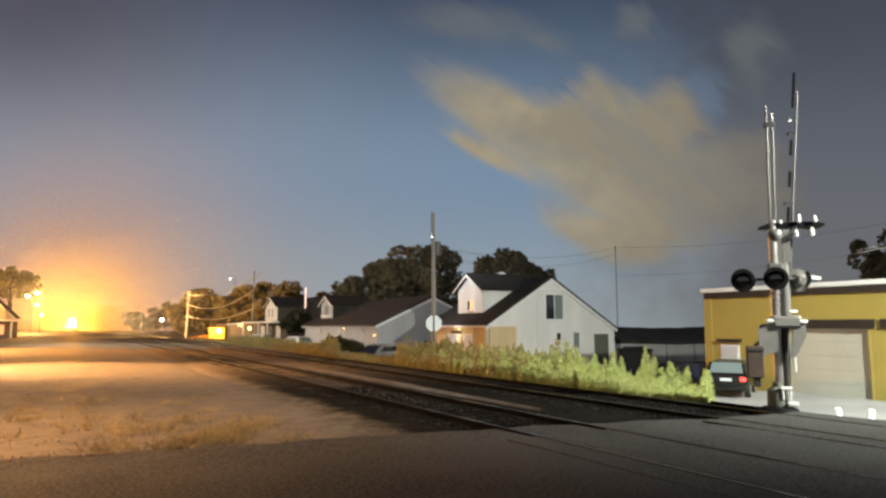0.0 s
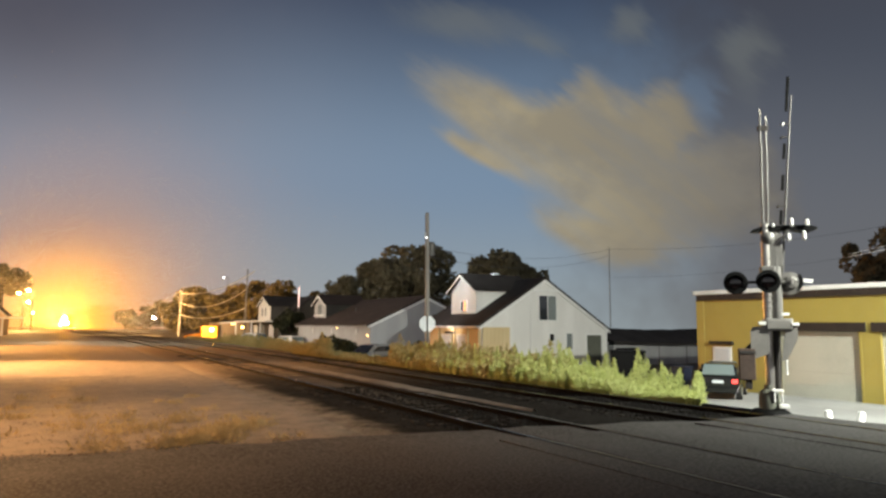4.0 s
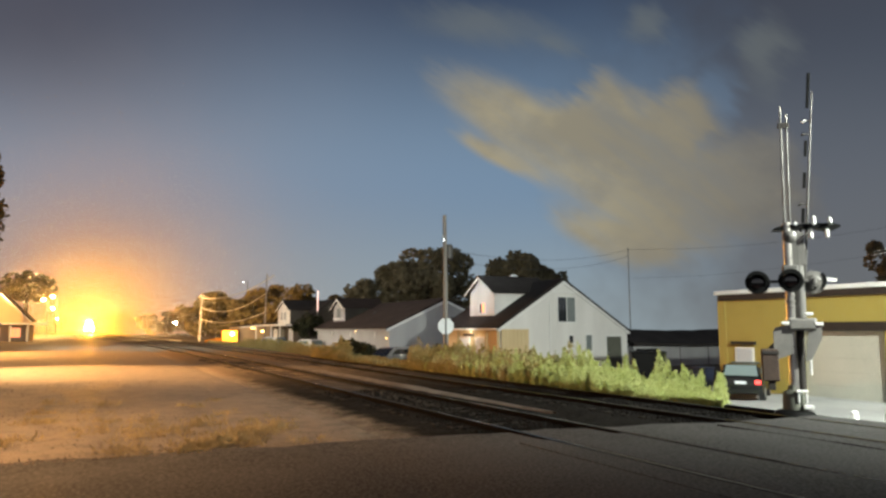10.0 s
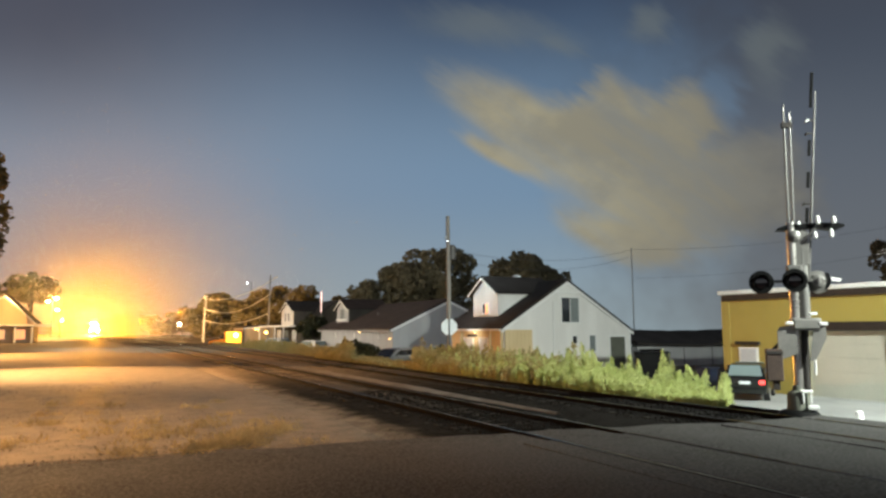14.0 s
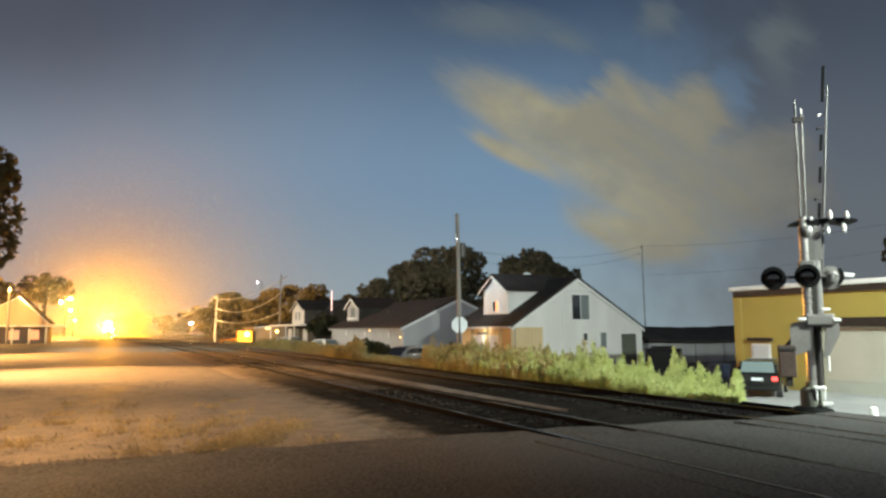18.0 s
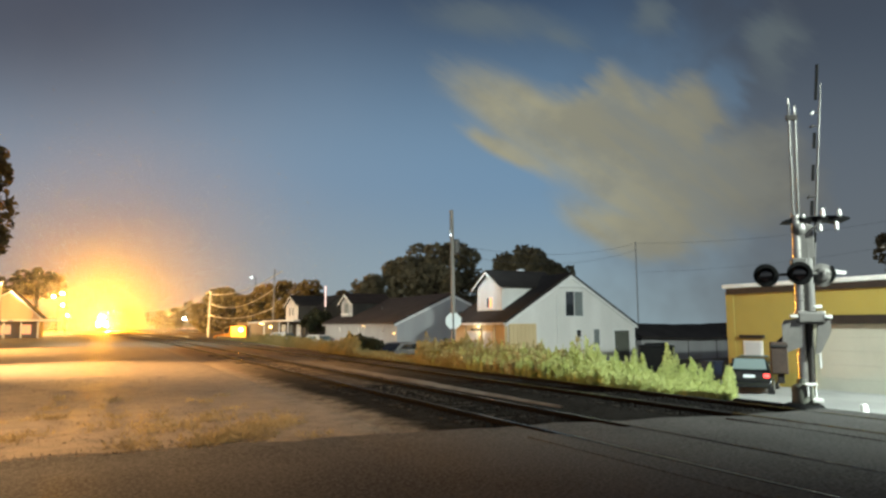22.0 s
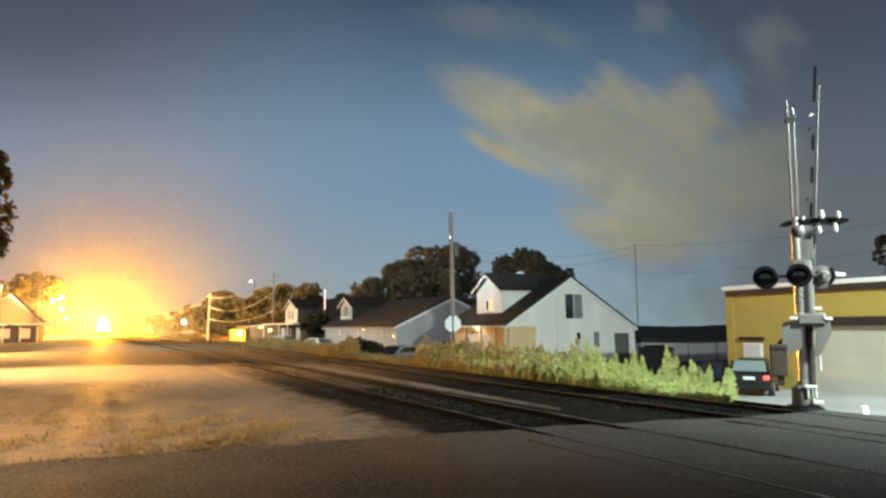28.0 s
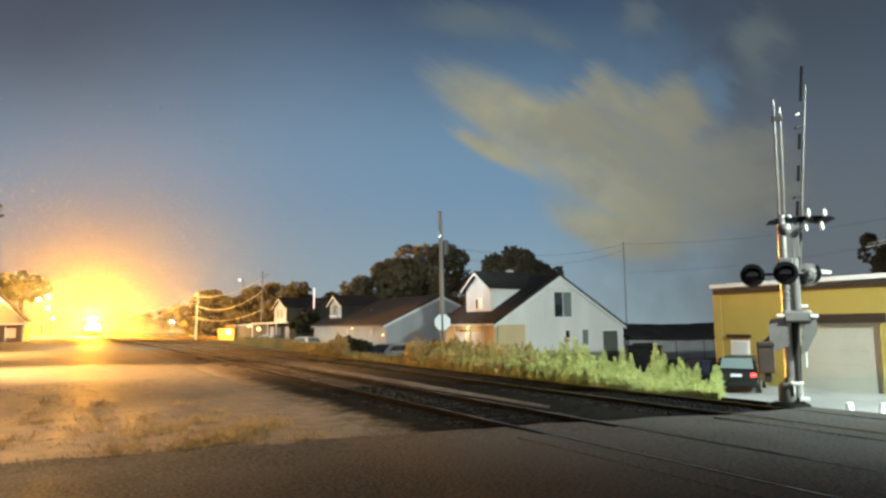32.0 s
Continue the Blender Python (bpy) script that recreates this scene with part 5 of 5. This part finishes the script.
utility_pole(pose(17.35, 123.2, -0.6, 0, 1.2, 0), 8.1, 0.2, "pale wooden pole carrying wires, lit warm", arms=((0.15, 0.35),), mat="palepole")


def wire(name, a, b, sag, r, mat, label):
    a, b = Vector(a), Vector(b)
    cu = bpy.data.curves.new(name, "CURVE")
    cu.dimensions, cu.bevel_depth, cu.bevel_resolution = "3D", r, 1
    sp = cu.splines.new("POLY")
    n = 24
    sp.points.add(n)
    for k in range(n + 1):
        p = a.lerp(b, k / n) - Vector((0, 0, sag * 4 * (k / n) * (1 - k / n)))
        sp.points[k].co = (*p, 1)
    ob = new(name, cu)
    cu.materials.append(M[mat])
    return tagged(ob, label, "cable", "overhead wires")


wire("overhead_wire", (17.3, 123.2, 7.0), (23.2, 96.0, 9.2), 1.2, 0.06, "palewire", "sagging overhead wire between poles")
wire("overhead_wire", (17.3, 123.2, 5.4), (22.3, 96.0, 6.8), 1.6, 0.06, "palewire", "lower sagging wire between poles")
wire("overhead_wire", (17.3, 123.2, 3.4), (22.0, 96.0, 4.0), 1.0, 0.06, "palewire", "lowest sagging wire between poles")
wire("overhead_wire", (17.3, 123.2, 7.4), (16.0, 245.0, 3.9), 1.2, 0.03, "palewire", "wire running on along the line")
wire("overhead_wire", (43.2, 46.7, 8.8), (60.0, 24.0, 11.0), 1.0, 0.011, "wire", "thin overhead wire over the garage")
wire("overhead_wire", (43.2, 46.7, 8.8), (20.0, 37.6, 6.6), 0.8, 0.011, "wire", "thin overhead wire over the white house")
wire("overhead_wire", (43.2, 46.7, 8.2), (20.0, 37.6, 6.0), 0.9, 0.011, "wire", "thin lower wire over the white house")
wire("overhead_wire", (60.0, 24.0, 9.2), (43.5, 46.5, 6.2), 0.9, 0.009, "wire", "thin lower wire over the garage")


# lamplight on these wires put in as white trim
wire("overhead_wire", (27.8, 16.2, 4.6), (25.5, 9.0, 5.15), 0.03, 0.012, "trim", "service wire over the garage roof, lamplight put in as white")
wire("overhead_wire", (28.0, 16.2, 4.75), (25.5, 9.0, 5.35), 0.03, 0.009, "trim", "service wire over the garage roof, lamplight put in as white")


def street_lamp(at, label, mat, size=1.0):
    x, y, z = at
    zg = ground_z(x, y)
    root = thing("street_lamp", pose(x, y, zg), label, "street lamp", "street lamps")
    h = z - zg
    part("pole", B(tube, (0.9, 0, -0.3), (0.9, 0, h + 0.2), 0.10, 0.06, 12), M["rust"], root, "", True)
    part("arm", B(tube, (0.9, 0, h + 0.15), (0.1, 0, h + 0.28), 0.04, 0.035, 8), M["rust"], root, "", True)
    hd = part("head", B(box, -0.35, 0.25, -0.15, 0.15, h + 0.15, h + 0.32, 0.05), M["alum"], root, "lamp head")
    part("lens", B(lathe, [(0.1 * size, -0.42 * size), (0.3 * size, -0.32 * size), (0.36 * size, -0.15 * size), (0.3 * size, 0.0)], 16, pose(-0.05, 0, h + 0.14)), mat, hd, "glowing lens")
    return root


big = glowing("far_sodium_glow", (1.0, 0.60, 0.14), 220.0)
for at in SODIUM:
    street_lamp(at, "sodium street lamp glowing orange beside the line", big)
# posts for the lamps added out of view on the left
for at in UNSEEN_LAMPS:
    street_lamp((at[0], at[1] + 0.5, at[2] + 0.4), "unseen sodium lamp added to warm the dirt", M["sodium"])
street_lamp((25.4, 233.0, 3.7), "far white lamp down the line", glowing("far_white_glow", (1.0, 0.9, 0.75), 300.0))
street_lamp((31.2, 157.5, 12.2), "high white lamp above the far trees", M["whitelamp"], 0.45)
part("pole_lamp", B(lathe, [(0.01, -0.03), (0.025, -0.015), (0.025, 0.015), (0.01, 0.03)], 12, pose(-0.22, -0.1, 8.1)), M["whitelamp"], UP, "small white lamp on the pole", True)
part("lamp_arm", B(tube, (0, 0, 8.2), (-0.22, -0.1, 8.17), 0.025, seg=6), M["rust"], UP)
lot = thing("lot_lamp_post", pose(LOT_LAMP[0], LOT_LAMP[1] - 1.0, ground_z(LOT_LAMP[0], LOT_LAMP[1])), "tall lot lamp post with a white floodlight", "lamp post")
part("post", B(tube, (0, 0, -0.3), (0, 0, 10.6), 0.1, 0.07, 12), M["galv"], lot, "", True)
part("floodlight", B(box, -0.25, 0.25, 0.0, 0.6, 10.45, 10.6, 0.03), M["alum"], lot)


# ---------- house across the line ----------
LH = house("gabled_house", -17.0, -7.0, 112.0, 122.0, -0.1, 3.0, 3.0, -10.6, 6.6, M["peach"], M["brownroof"], "pale gabled house across the line in warm light", over=0.4)
part("porch_roof", B(box, -13.5, -4.6, 109.2, 112.0, 2.3, 2.55, 0.04), M["trim"], LH, "low white porch roof")
for x in (-13.2, -11.0, -9.0, -7.0):
    part("porch_post", B(box, x - 0.1, x + 0.1, 109.4, 109.6, -0.1, 2.3), M["trim"], LH)
window(LH, pose(-11.2, 111.95, 1.2), 1.6, 1.3, [glowing("curtained_window_glow", (1.0, 0.5, 0.2), 0.9)], label="warm lit window")
window(LH, pose(-8.6, 111.95, 1.2), 1.2, 1.3, [M["candle"]], label="bright warm window")
utility_pole(pose(-11.4, 108.0, -0.05, 0, 0, 0), 7.6, 0.16, "pale pole before the gabled house", arms=(), mat="palepole")


# ---------- trees, bushes, weeds ----------
def leaf_mesh(name, pts, size, mat, seed, aspect=0.55):
    """Many small leaf blades at pts, each its own island."""
    rng = np.random.default_rng(seed)
    n = len(pts)
    a = rng.normal(size=(n, 3))
    a /= np.linalg.norm(a, axis=1)[:, None]
    b = np.cross(a, rng.normal(size=(n, 3)))
    b /= np.linalg.norm(b, axis=1)[:, None] + 1e-9
    s = size * rng.uniform(0.6, 1.3, (n, 1))
    v = np.empty((n, 4, 3))
    v[:, 0], v[:, 1], v[:, 2], v[:, 3] = pts - a * s, pts + b * s * aspect, pts + a * s, pts - b * s * aspect
    faces = np.arange(n * 4).reshape(-1, 4)
    me = bpy.data.meshes.new(name)
    me.from_pydata(v.reshape(-1, 3).tolist(), [], faces.tolist())
    me.materials.append(mat)
    return me


def crown_points(n, rx, ry, rz, seed, lumps=34):
    rng = np.random.default_rng(seed)
    c = rng.normal(size=(lumps, 3))
    c /= np.linalg.norm(c, axis=1)[:, None]
    c *= rng.uniform(0.45, 0.95, (lumps, 1))
    c[:, 2] = np.where(c[:, 2] < -0.5, -0.5 * rng.uniform(0.5, 1, lumps), c[:, 2])
    pick = rng.integers(0, lumps, n)
    d = rng.normal(size=(n, 3))
    d /= np.linalg.norm(d, axis=1)[:, None]
    rad = rng.uniform(0.16, 0.36, lumps)[pick][:, None] * rng.uniform(0.45, 1.0, (n, 1)) ** 0.5
    return (c[pick] + d * rad) * np.array([rx, ry, rz])


def tree(x, y, h, rx, rz, seed, mat, label, leaves=5200, size=0.34, zg=None, crown_z=None, ry=None):
    zg = ground_z(x, y) if zg is None else zg
    root = thing("tree", pose(x, y, zg), label, "tree", "trees")
    rng = random.Random(seed)
    cz = crown_z if crown_z is not None else h - rz
    bm = bmesh.new()
    tube(bm, (0, 0, -0.3), (0.1, 0.05, cz * 0.55), 0.045 * h, 0.03 * h, 10)
    tube(bm, (0.1, 0.05, cz * 0.53), (0.0, 0.2, cz + rz * 0.5), 0.03 * h, 0.008 * h, 8)
    for k in range(9):
        a = rng.uniform(0, 6.28)
        z0 = cz * rng.uniform(0.45, 0.9)
        tube(bm, (0.05, 0.05, z0), (rx * 0.7 * math.cos(a), rx * 0.7 * math.sin(a), cz + rz * rng.uniform(-0.2, 0.5)), 0.014 * h, 0.004 * h, 6)
    part("trunk", bm, M["bark"], root, "forked brown trunk and limbs", True)
    p = crown_points(leaves, rx, ry or rx, rz, seed)
    p[:, 2] += cz
    cr = new("crown", leaf_mesh("crown", p, size, mat, seed))
    cr.parent = root
    return root


tree(37.4, 76.0, 12.7, 6.4, 4.6, 1, M["leaf"], "broad dark tree behind the grey house", 9000, 0.36)
tree(31.2, 79.5, 8.6, 3.0, 2.2, 2, M["leaf"], "smaller dark tree behind the grey house", 2600, 0.33)
tree(45.4, 67.5, 11.7, 3.7, 3.1, 3, M["leaf"], "dark round tree behind the white house", 6000, 0.34)
tree(47.6, 65.5, 9.8, 2.2, 2.0, 4, M["leaf"], "dark tree behind the white house roof", 3000, 0.33)
tree(73.5, 38.5, 13.5, 4.2, 4.2, 5, M["leaf"], "dark tree behind the garage building", 5200, 0.34)
tree(-13.5, 200.0, 16.0, 6.0, 4.2, 6, M["leaf"], "hazy dark tree across the line", 4200, 0.5)
tree(-26.0, 200.0, 15.0, 7.5, 4.2, 16, M["leaf"], "hazy dark tree across the line", 4200, 0.5)
tree(-8.5, 47.5, 13.4, 4.0, 5.0, 27, M["warmleaf"], "tall leafy tree at the edge of the dirt lane", 8000, 0.28, crown_z=8.4)
tree(31.5, 141.0, 10.8, 8.5, 5.6, 8, M["warmleaf"], "lamp-lit tree beyond the small house", 12000, 0.42)
tree(24.0, 146.0, 9.0, 7.5, 4.8, 9, M["warmleaf"], "lamp-lit tree beyond the far pole", 10000, 0.42)
tree(36.5, 125.0, 9.4, 7.5, 5.0, 10, M["warmleaf"], "dim tree behind the small house", 9000, 0.4)
tree(22.5, 262.0, 8.5, 7.0, 4.6, 31, M["warmleaf"], "hazy low tree far down the line", 3000, 0.6)
tree(33.0, 255.0, 11.5, 8.5, 6.0, 32, M["warmleaf"], "hazy broad tree far down the line", 3000, 0.6)
tree(21.9, 74.0, 4.2, 1.7, 1.7, 11, M["bush"], "dark rounded shrub tree before the small house", 2600, 0.2)


def bush(x, y, rx, rz, seed, mat, label):
    root = thing("bush", pose(x, y, ground_z(x, y)), label, "bush", "bushes")
    bm = bmesh.new()
    for k in range(5):
        tube(bm, (0, 0, -0.1), (rx * 0.5 * math.cos(k * 1.3), rx * 0.5 * math.sin(k * 1.3), rz), 0.03, 0.01, 6)
    part("stems", bm, M["bark"], root)
    p = crown_points(2400, rx, rx, rz, seed, 22)
    p[:, 2] = np.abs(p[:, 2]) + 0.1 + rz * 0.25
    ob = new("foliage", leaf_mesh("foliage", p, 0.13, mat, seed))
    ob.parent = root
    return root


bush(17.0, 46.6, 1.3, 1.5, 21, M["bush"], "dark clipped bush before the grey house")
bush(17.4, 44.6, 1.1, 1.05, 22, M["bush"], "low dark bush before the grey house")
bush(21.0, 41.6, 0.75, 1.5, 24, M["bush"], "dark shrub beside the porch of the white house")
bush(17.0, 50.3, 1.1, 0.8, 23, M["bush"], "low dark bush before the grey house")

# far treeline round the horizon, left out across the camera's view
rng = np.random.default_rng(77)
pts = []
for k in range(620):
    az = rng.uniform(0, 2 * math.pi)
    dx = math.degrees(az) % 360
    if dx < 75 or dx > 345:
        continue
    d = rng.uniform(380, 520)
    hgt = rng.uniform(6, 11) if dx < 180 else rng.uniform(8, 15)
    c = np.array([d * math.sin(az), d * math.cos(az), hgt * 0.45 - 0.012 * max(0.0, d * math.cos(az) - 350)])
    q = rng.normal(size=(70, 3)) * np.array([6.0, 6.0, hgt * 0.26])
    q[:, 2] = np.maximum(q[:, 2], -hgt * 0.45)
    pts.append(c + q)
ob = new("far_trees", leaf_mesh("far_trees", np.concatenate(pts), 1.5, M["leaf"], 5))
tagged(ob, "dim far treeline along the horizon", "trees", kind="stuff")


def weed_points(plants, seed, leaves=46, wide=0.17):
    """Leaf positions of upright plume-shaped weeds: (x, y, ground, height) each."""
    rng = np.random.default_rng(seed)
    out = []
    for x, y, z, h in plants:
        n = int(leaves * (0.5 + 0.7 * h))
        u = rng.uniform(0.0, 1.0, n) ** 0.9
        r = wide * np.sin(math.pi * np.clip(u, 0, 1) ** 0.6) ** 0.8 * np.sqrt(rng.uniform(0.05, 1, n)) * (0.55 + 0.5 * h)
        a = rng.uniform(0, 2 * math.pi, n)
        lean = rng.normal(size=2) * 0.09
        out.append(np.stack([x + r * np.cos(a) + lean[0] * u * h, y + r * np.sin(a) + lean[1] * u * h, z + u * h], axis=1))
    return np.concatenate(out)


def upright_leaves(name, pts, size, mat, seed, up=1.3, width=0.24):
    rng = np.random.default_rng(seed)
    n = len(pts)
    a = rng.normal(size=(n, 3)) + np.array([0, 0, up])
    a /= np.linalg.norm(a, axis=1)[:, None]
    b = np.cross(a, rng.normal(size=(n, 3)))
    b /= np.linalg.norm(b, axis=1)[:, None] + 1e-9
    s = size * rng.uniform(0.6, 1.4, (n, 1))
    v = np.empty((n, 4, 3))
    v[:, 0], v[:, 1], v[:, 2], v[:, 3] = pts, pts + a * s * 0.5 + b * s * width, pts + a * s, pts + a * s * 0.5 - b * s * width
    me = bpy.data.meshes.new(name)
    me.from_pydata(v.reshape(-1, 3).tolist(), [], np.arange(n * 4).reshape(-1, 4).tolist())
    me.materials.append(mat)
    return me


rng = random.Random(9)
plants, dull = [], []
for k in range(6400):
    y = 11.6 + 32.0 * rng.random() ** 1.2
    x = 13.0 + (0.1 + 0.3 * rng.random() + 6.4 * rng.random() ** 1.5)
    if x > 1.165 * y or x > 20:
        continue
    h = (0.55 + 0.62 * ease((y - 11) / 9)) * rng.choice((0.6, 0.72, 0.8, 0.9, 1.0, 1.12)) * rng.uniform(0.85, 1.15)
    h *= 0.86 * (1 - 0.42 * ease((x / y - 0.82) / 0.2))
    h *= (0.5 + 0.5 * ease((x - 13.1) / 1.8)) * (0.95 + 0.55 * noise.noise((x * 1.1, y * 0.8, 3.0)))
    if y > 26 and 0.36 < x / y < 0.465:
        h *= 0.3
    (dull if y > 18 + 11 * rng.random() else plants).append((x, y, ground_z(x, y) - 0.05, h))
for k in range(900):
    y = 38 + 56 * rng.random()
    x = track_x(15.0, y) + 4.8 * rng.random() ** 1.3
    low = 0.5 if y < 47 and 0.36 < x / y < 0.465 else 1.0
    dull.append((x, y, ground_z(x, y) - 0.05, low * (rng.uniform(0.6, 1.1) if 54 < y < 72 else rng.uniform(0.15, 0.4) if y > 76 else rng.uniform(0.4, 0.95))))
ob = new("weeds", upright_leaves("weeds", weed_points(plants, 4, 80, 0.125), 0.10, M["weed"], 4, 3.4, 0.17))
tagged(ob, "dense bright yellow-green weeds along the tracks", "weeds", kind="stuff")
ob = new("dull_brush", upright_leaves("dull_brush", weed_points(dull, 14, 70, 0.24), 0.14, M["brush"], 14, 1.6, 0.2))
tagged(ob, "dull brown-green brush along the far part of the line", "weeds", kind="stuff")
# the tallest plants, one by one
for x, y, h in ((18.6, 18.4, 1.95), (18.2, 18.5, 1.5), (19.0, 18.0, 1.5), (17.6, 18.9, 1.45), (16.9, 18.6, 1.5), (16.4, 18.9, 1.3), (17.2, 15.9, 1.25), (17.5, 15.9, 1.2), (16.8, 16.2, 1.0), (16.0, 19.5, 1.4), (15.6, 20.5, 1.3), (17.5, 15.05, 1.05), (17.9, 15.35, 1.2), (18.3, 15.75, 1.25), (17.1, 14.75, 0.9), (17.9, 17.3, 1.2)):
    z = ground_z(x, y) - 0.05
    r = thing("tall_weed", pose(x, y, z), "tall feathery pale green weed at the edge of the lot", "weed", "tall weeds")
    p = np.concatenate([weed_points([(dx, dy, 0, h * s)], int(x * 90 + 7 * j), 330, 0.2) for j, (dx, dy, s) in enumerate(((0, 0, 1.0), (0.16, 0.1, 0.8), (-0.14, 0.05, 0.7)))])
    f = new("leaves", upright_leaves("leaves", p, 0.085, M["weed"], int(x * 100), 1.8, 0.2))
    f.parent = r
    part("stem", B(tube, (0, 0, -0.05), (0.02, 0, h * 0.95), 0.016, 0.006, 6), M["weed"], r)

# dry grass clumps on the dirt beside the road
plants = []
for cx, cy, n, sp in ((1.45, 10.6, 18, 0.14), (1.75, 10.9, 24, 0.18), (2.1, 11.1, 22, 0.2), (2.4, 11.7, 24, 0.24), (2.8, 12.1, 14, 0.25), (1.0, 12.3, 10, 0.3), (1.1, 13.8, 8, 0.4), (2.0, 13.2, 16, 0.25), (3.2, 12.6, 10, 0.3)):
    for k in range(n):
        x, y = rng.gauss(cx, sp), rng.gauss(cy, sp * 0.6)
        plants.append((x, y, ground_z(x, y) - 0.03, rng.uniform(0.07, 0.2)))
for k in range(30):
    cx, cy = rng.uniform(-3.5, 4.0), 10.7 + 7.5 * rng.random() ** 1.4
    for j in range(rng.randint(3, 9)):
        x, y = rng.gauss(cx, 0.16), rng.gauss(cy, 0.12)
        plants.append((x, y, ground_z(x, y) - 0.03, rng.uniform(0.04, 0.11)))
ob = new("dry_grass", upright_leaves("dry_grass", weed_points(plants, 8, 40, 0.22), 0.11, M["straw"], 8, 0.9, 0.07))
tagged(ob, "straw-coloured grass clumps on the dirt shoulder", "grass", kind="stuff")

# ---------- ties and loose stones ----------
tie_me = mesh_of("tie", B(box, -1.3, 1.3, -0.115, 0.115, -0.12, 0.0, 0.012), M["tie"])
for root, centre in zip(TRACKS, (NEAR_TRACK, FAR_TRACK)):
    for k in range(64):
        y = 9.7 + 0.52 * k
        share("tie", tie_me, root, pose(track_x(centre, y) + rng.uniform(-0.04, 0.04), y + rng.uniform(-0.03, 0.03), -0.088 + rng.uniform(-0.012, 0.008), 0, 0, rng.uniform(-0.8, 0.8)))


def stones(name, n, seed, x0, x1, y0, y1, zf, r0, r1, mat, label):
    rg = np.random.default_rng(seed)
    base = np.array([(1, 0, 0), (-1, 0, 0), (0, 1, 0), (0, -1, 0), (0, 0, 1), (0, 0, -1)], float)
    tri = [(0, 2, 4), (2, 1, 4), (1, 3, 4), (3, 0, 4), (2, 0, 5), (1, 2, 5), (3, 1, 5), (0, 3, 5)]
    verts, faces = [], []
    for k in range(n):
        y = y0 + (y1 - y0) * rg.random() ** 1.7
        x = x0 + (x1 - x0) * rg.random()
        s = rg.uniform(r0, r1)
        w = base * rg.uniform(0.6, 1.2, (6, 3)) * s
        a = rg.uniform(0, 6.28)
        rot = np.array([[math.cos(a), -math.sin(a), 0], [math.sin(a), math.cos(a), 0], [0, 0, 1]])
        w = w @ rot.T + (x, y, zf(x, y))
        o = len(verts)
        verts += w.tolist()
        faces += [(i + o, j + o, k2 + o) for i, j, k2 in tri]
    return tagged(raw(name, verts, faces, mat), label, "stones", kind="stuff")


def bed_z(x, y):
    for c in (NEAR_TRACK, FAR_TRACK):
        if abs(x - c) < 1.1:
            return -0.095
        if abs(x - c) < 2.6:
            return -0.09 - 0.26 * (abs(x - c) - 1.1) / 1.5
    return -0.33


stones("ballast_stones", 9000, 3, 5.5, 14.3, 9.6, 19, bed_z, 0.025, 0.06, M["stones"], "dark crushed ballast stones between and beside the rails")
stones("gravel", 5000, 5, -4, 5.2, 10.4, 26, lambda x, y: ground_z(x, y), 0.008, 0.022, M["dirt"], "loose gravel on the dirt shoulder")


def make_halo_specks():
    """Fine specks added over the far part of the line to carry the headlights' halo, left free where the train runs."""
    rg = np.random.default_rng(31)
    n = 330000
    y = rg.uniform(112, 336, n)
    r = 44.0 * np.sqrt(rg.random(n)) * rg.uniform(0.12, 1.0, n)
    a = rg.uniform(0, math.pi, n)
    x = np.array([track_x(NEAR_TRACK, v) for v in y]) + r * np.cos(a)
    z = 0.15 + r * np.sin(a)
    away = (np.abs(x - np.array([track_x(NEAR_TRACK, v) for v in y])) > 1.9) | (z > 4.8)
    p = np.stack([x, y, z], axis=1)[away]
    n = len(p)
    d = rg.normal(size=(n, 3))
    d /= np.linalg.norm(d, axis=1)[:, None]
    e = np.cross(d, rg.normal(size=(n, 3)))
    e /= np.linalg.norm(e, axis=1)[:, None]
    f = np.cross(d, e)
    w = 0.042 * rg.uniform(0.7, 1.3, (n, 1))
    v = np.stack([p + e * w, p - e * w * 0.5 + f * w * 0.866, p - e * w * 0.5 - f * w * 0.866], axis=1)
    ob = raw("evening_mist", v.reshape(-1, 3).tolist(), np.arange(n * 3).reshape(-1, 3).tolist(), M["halo_speck"])
    tagged(ob, "fine specks added to catch the headlights as a halo", "mist", kind="stuff")


make_halo_specks()


def motions():
    # the train draws nearer along the near track
    rows = []
    for k in range(17):
        t = 2.0 * k
        y = 330.0 - 153.0 * t / 32.0
        rows.append((t, pose(track_x(NEAR_TRACK, y), y, 0.0, 0, 0, track_turn(y))))
    walk(TRAIN, rows)


motions()
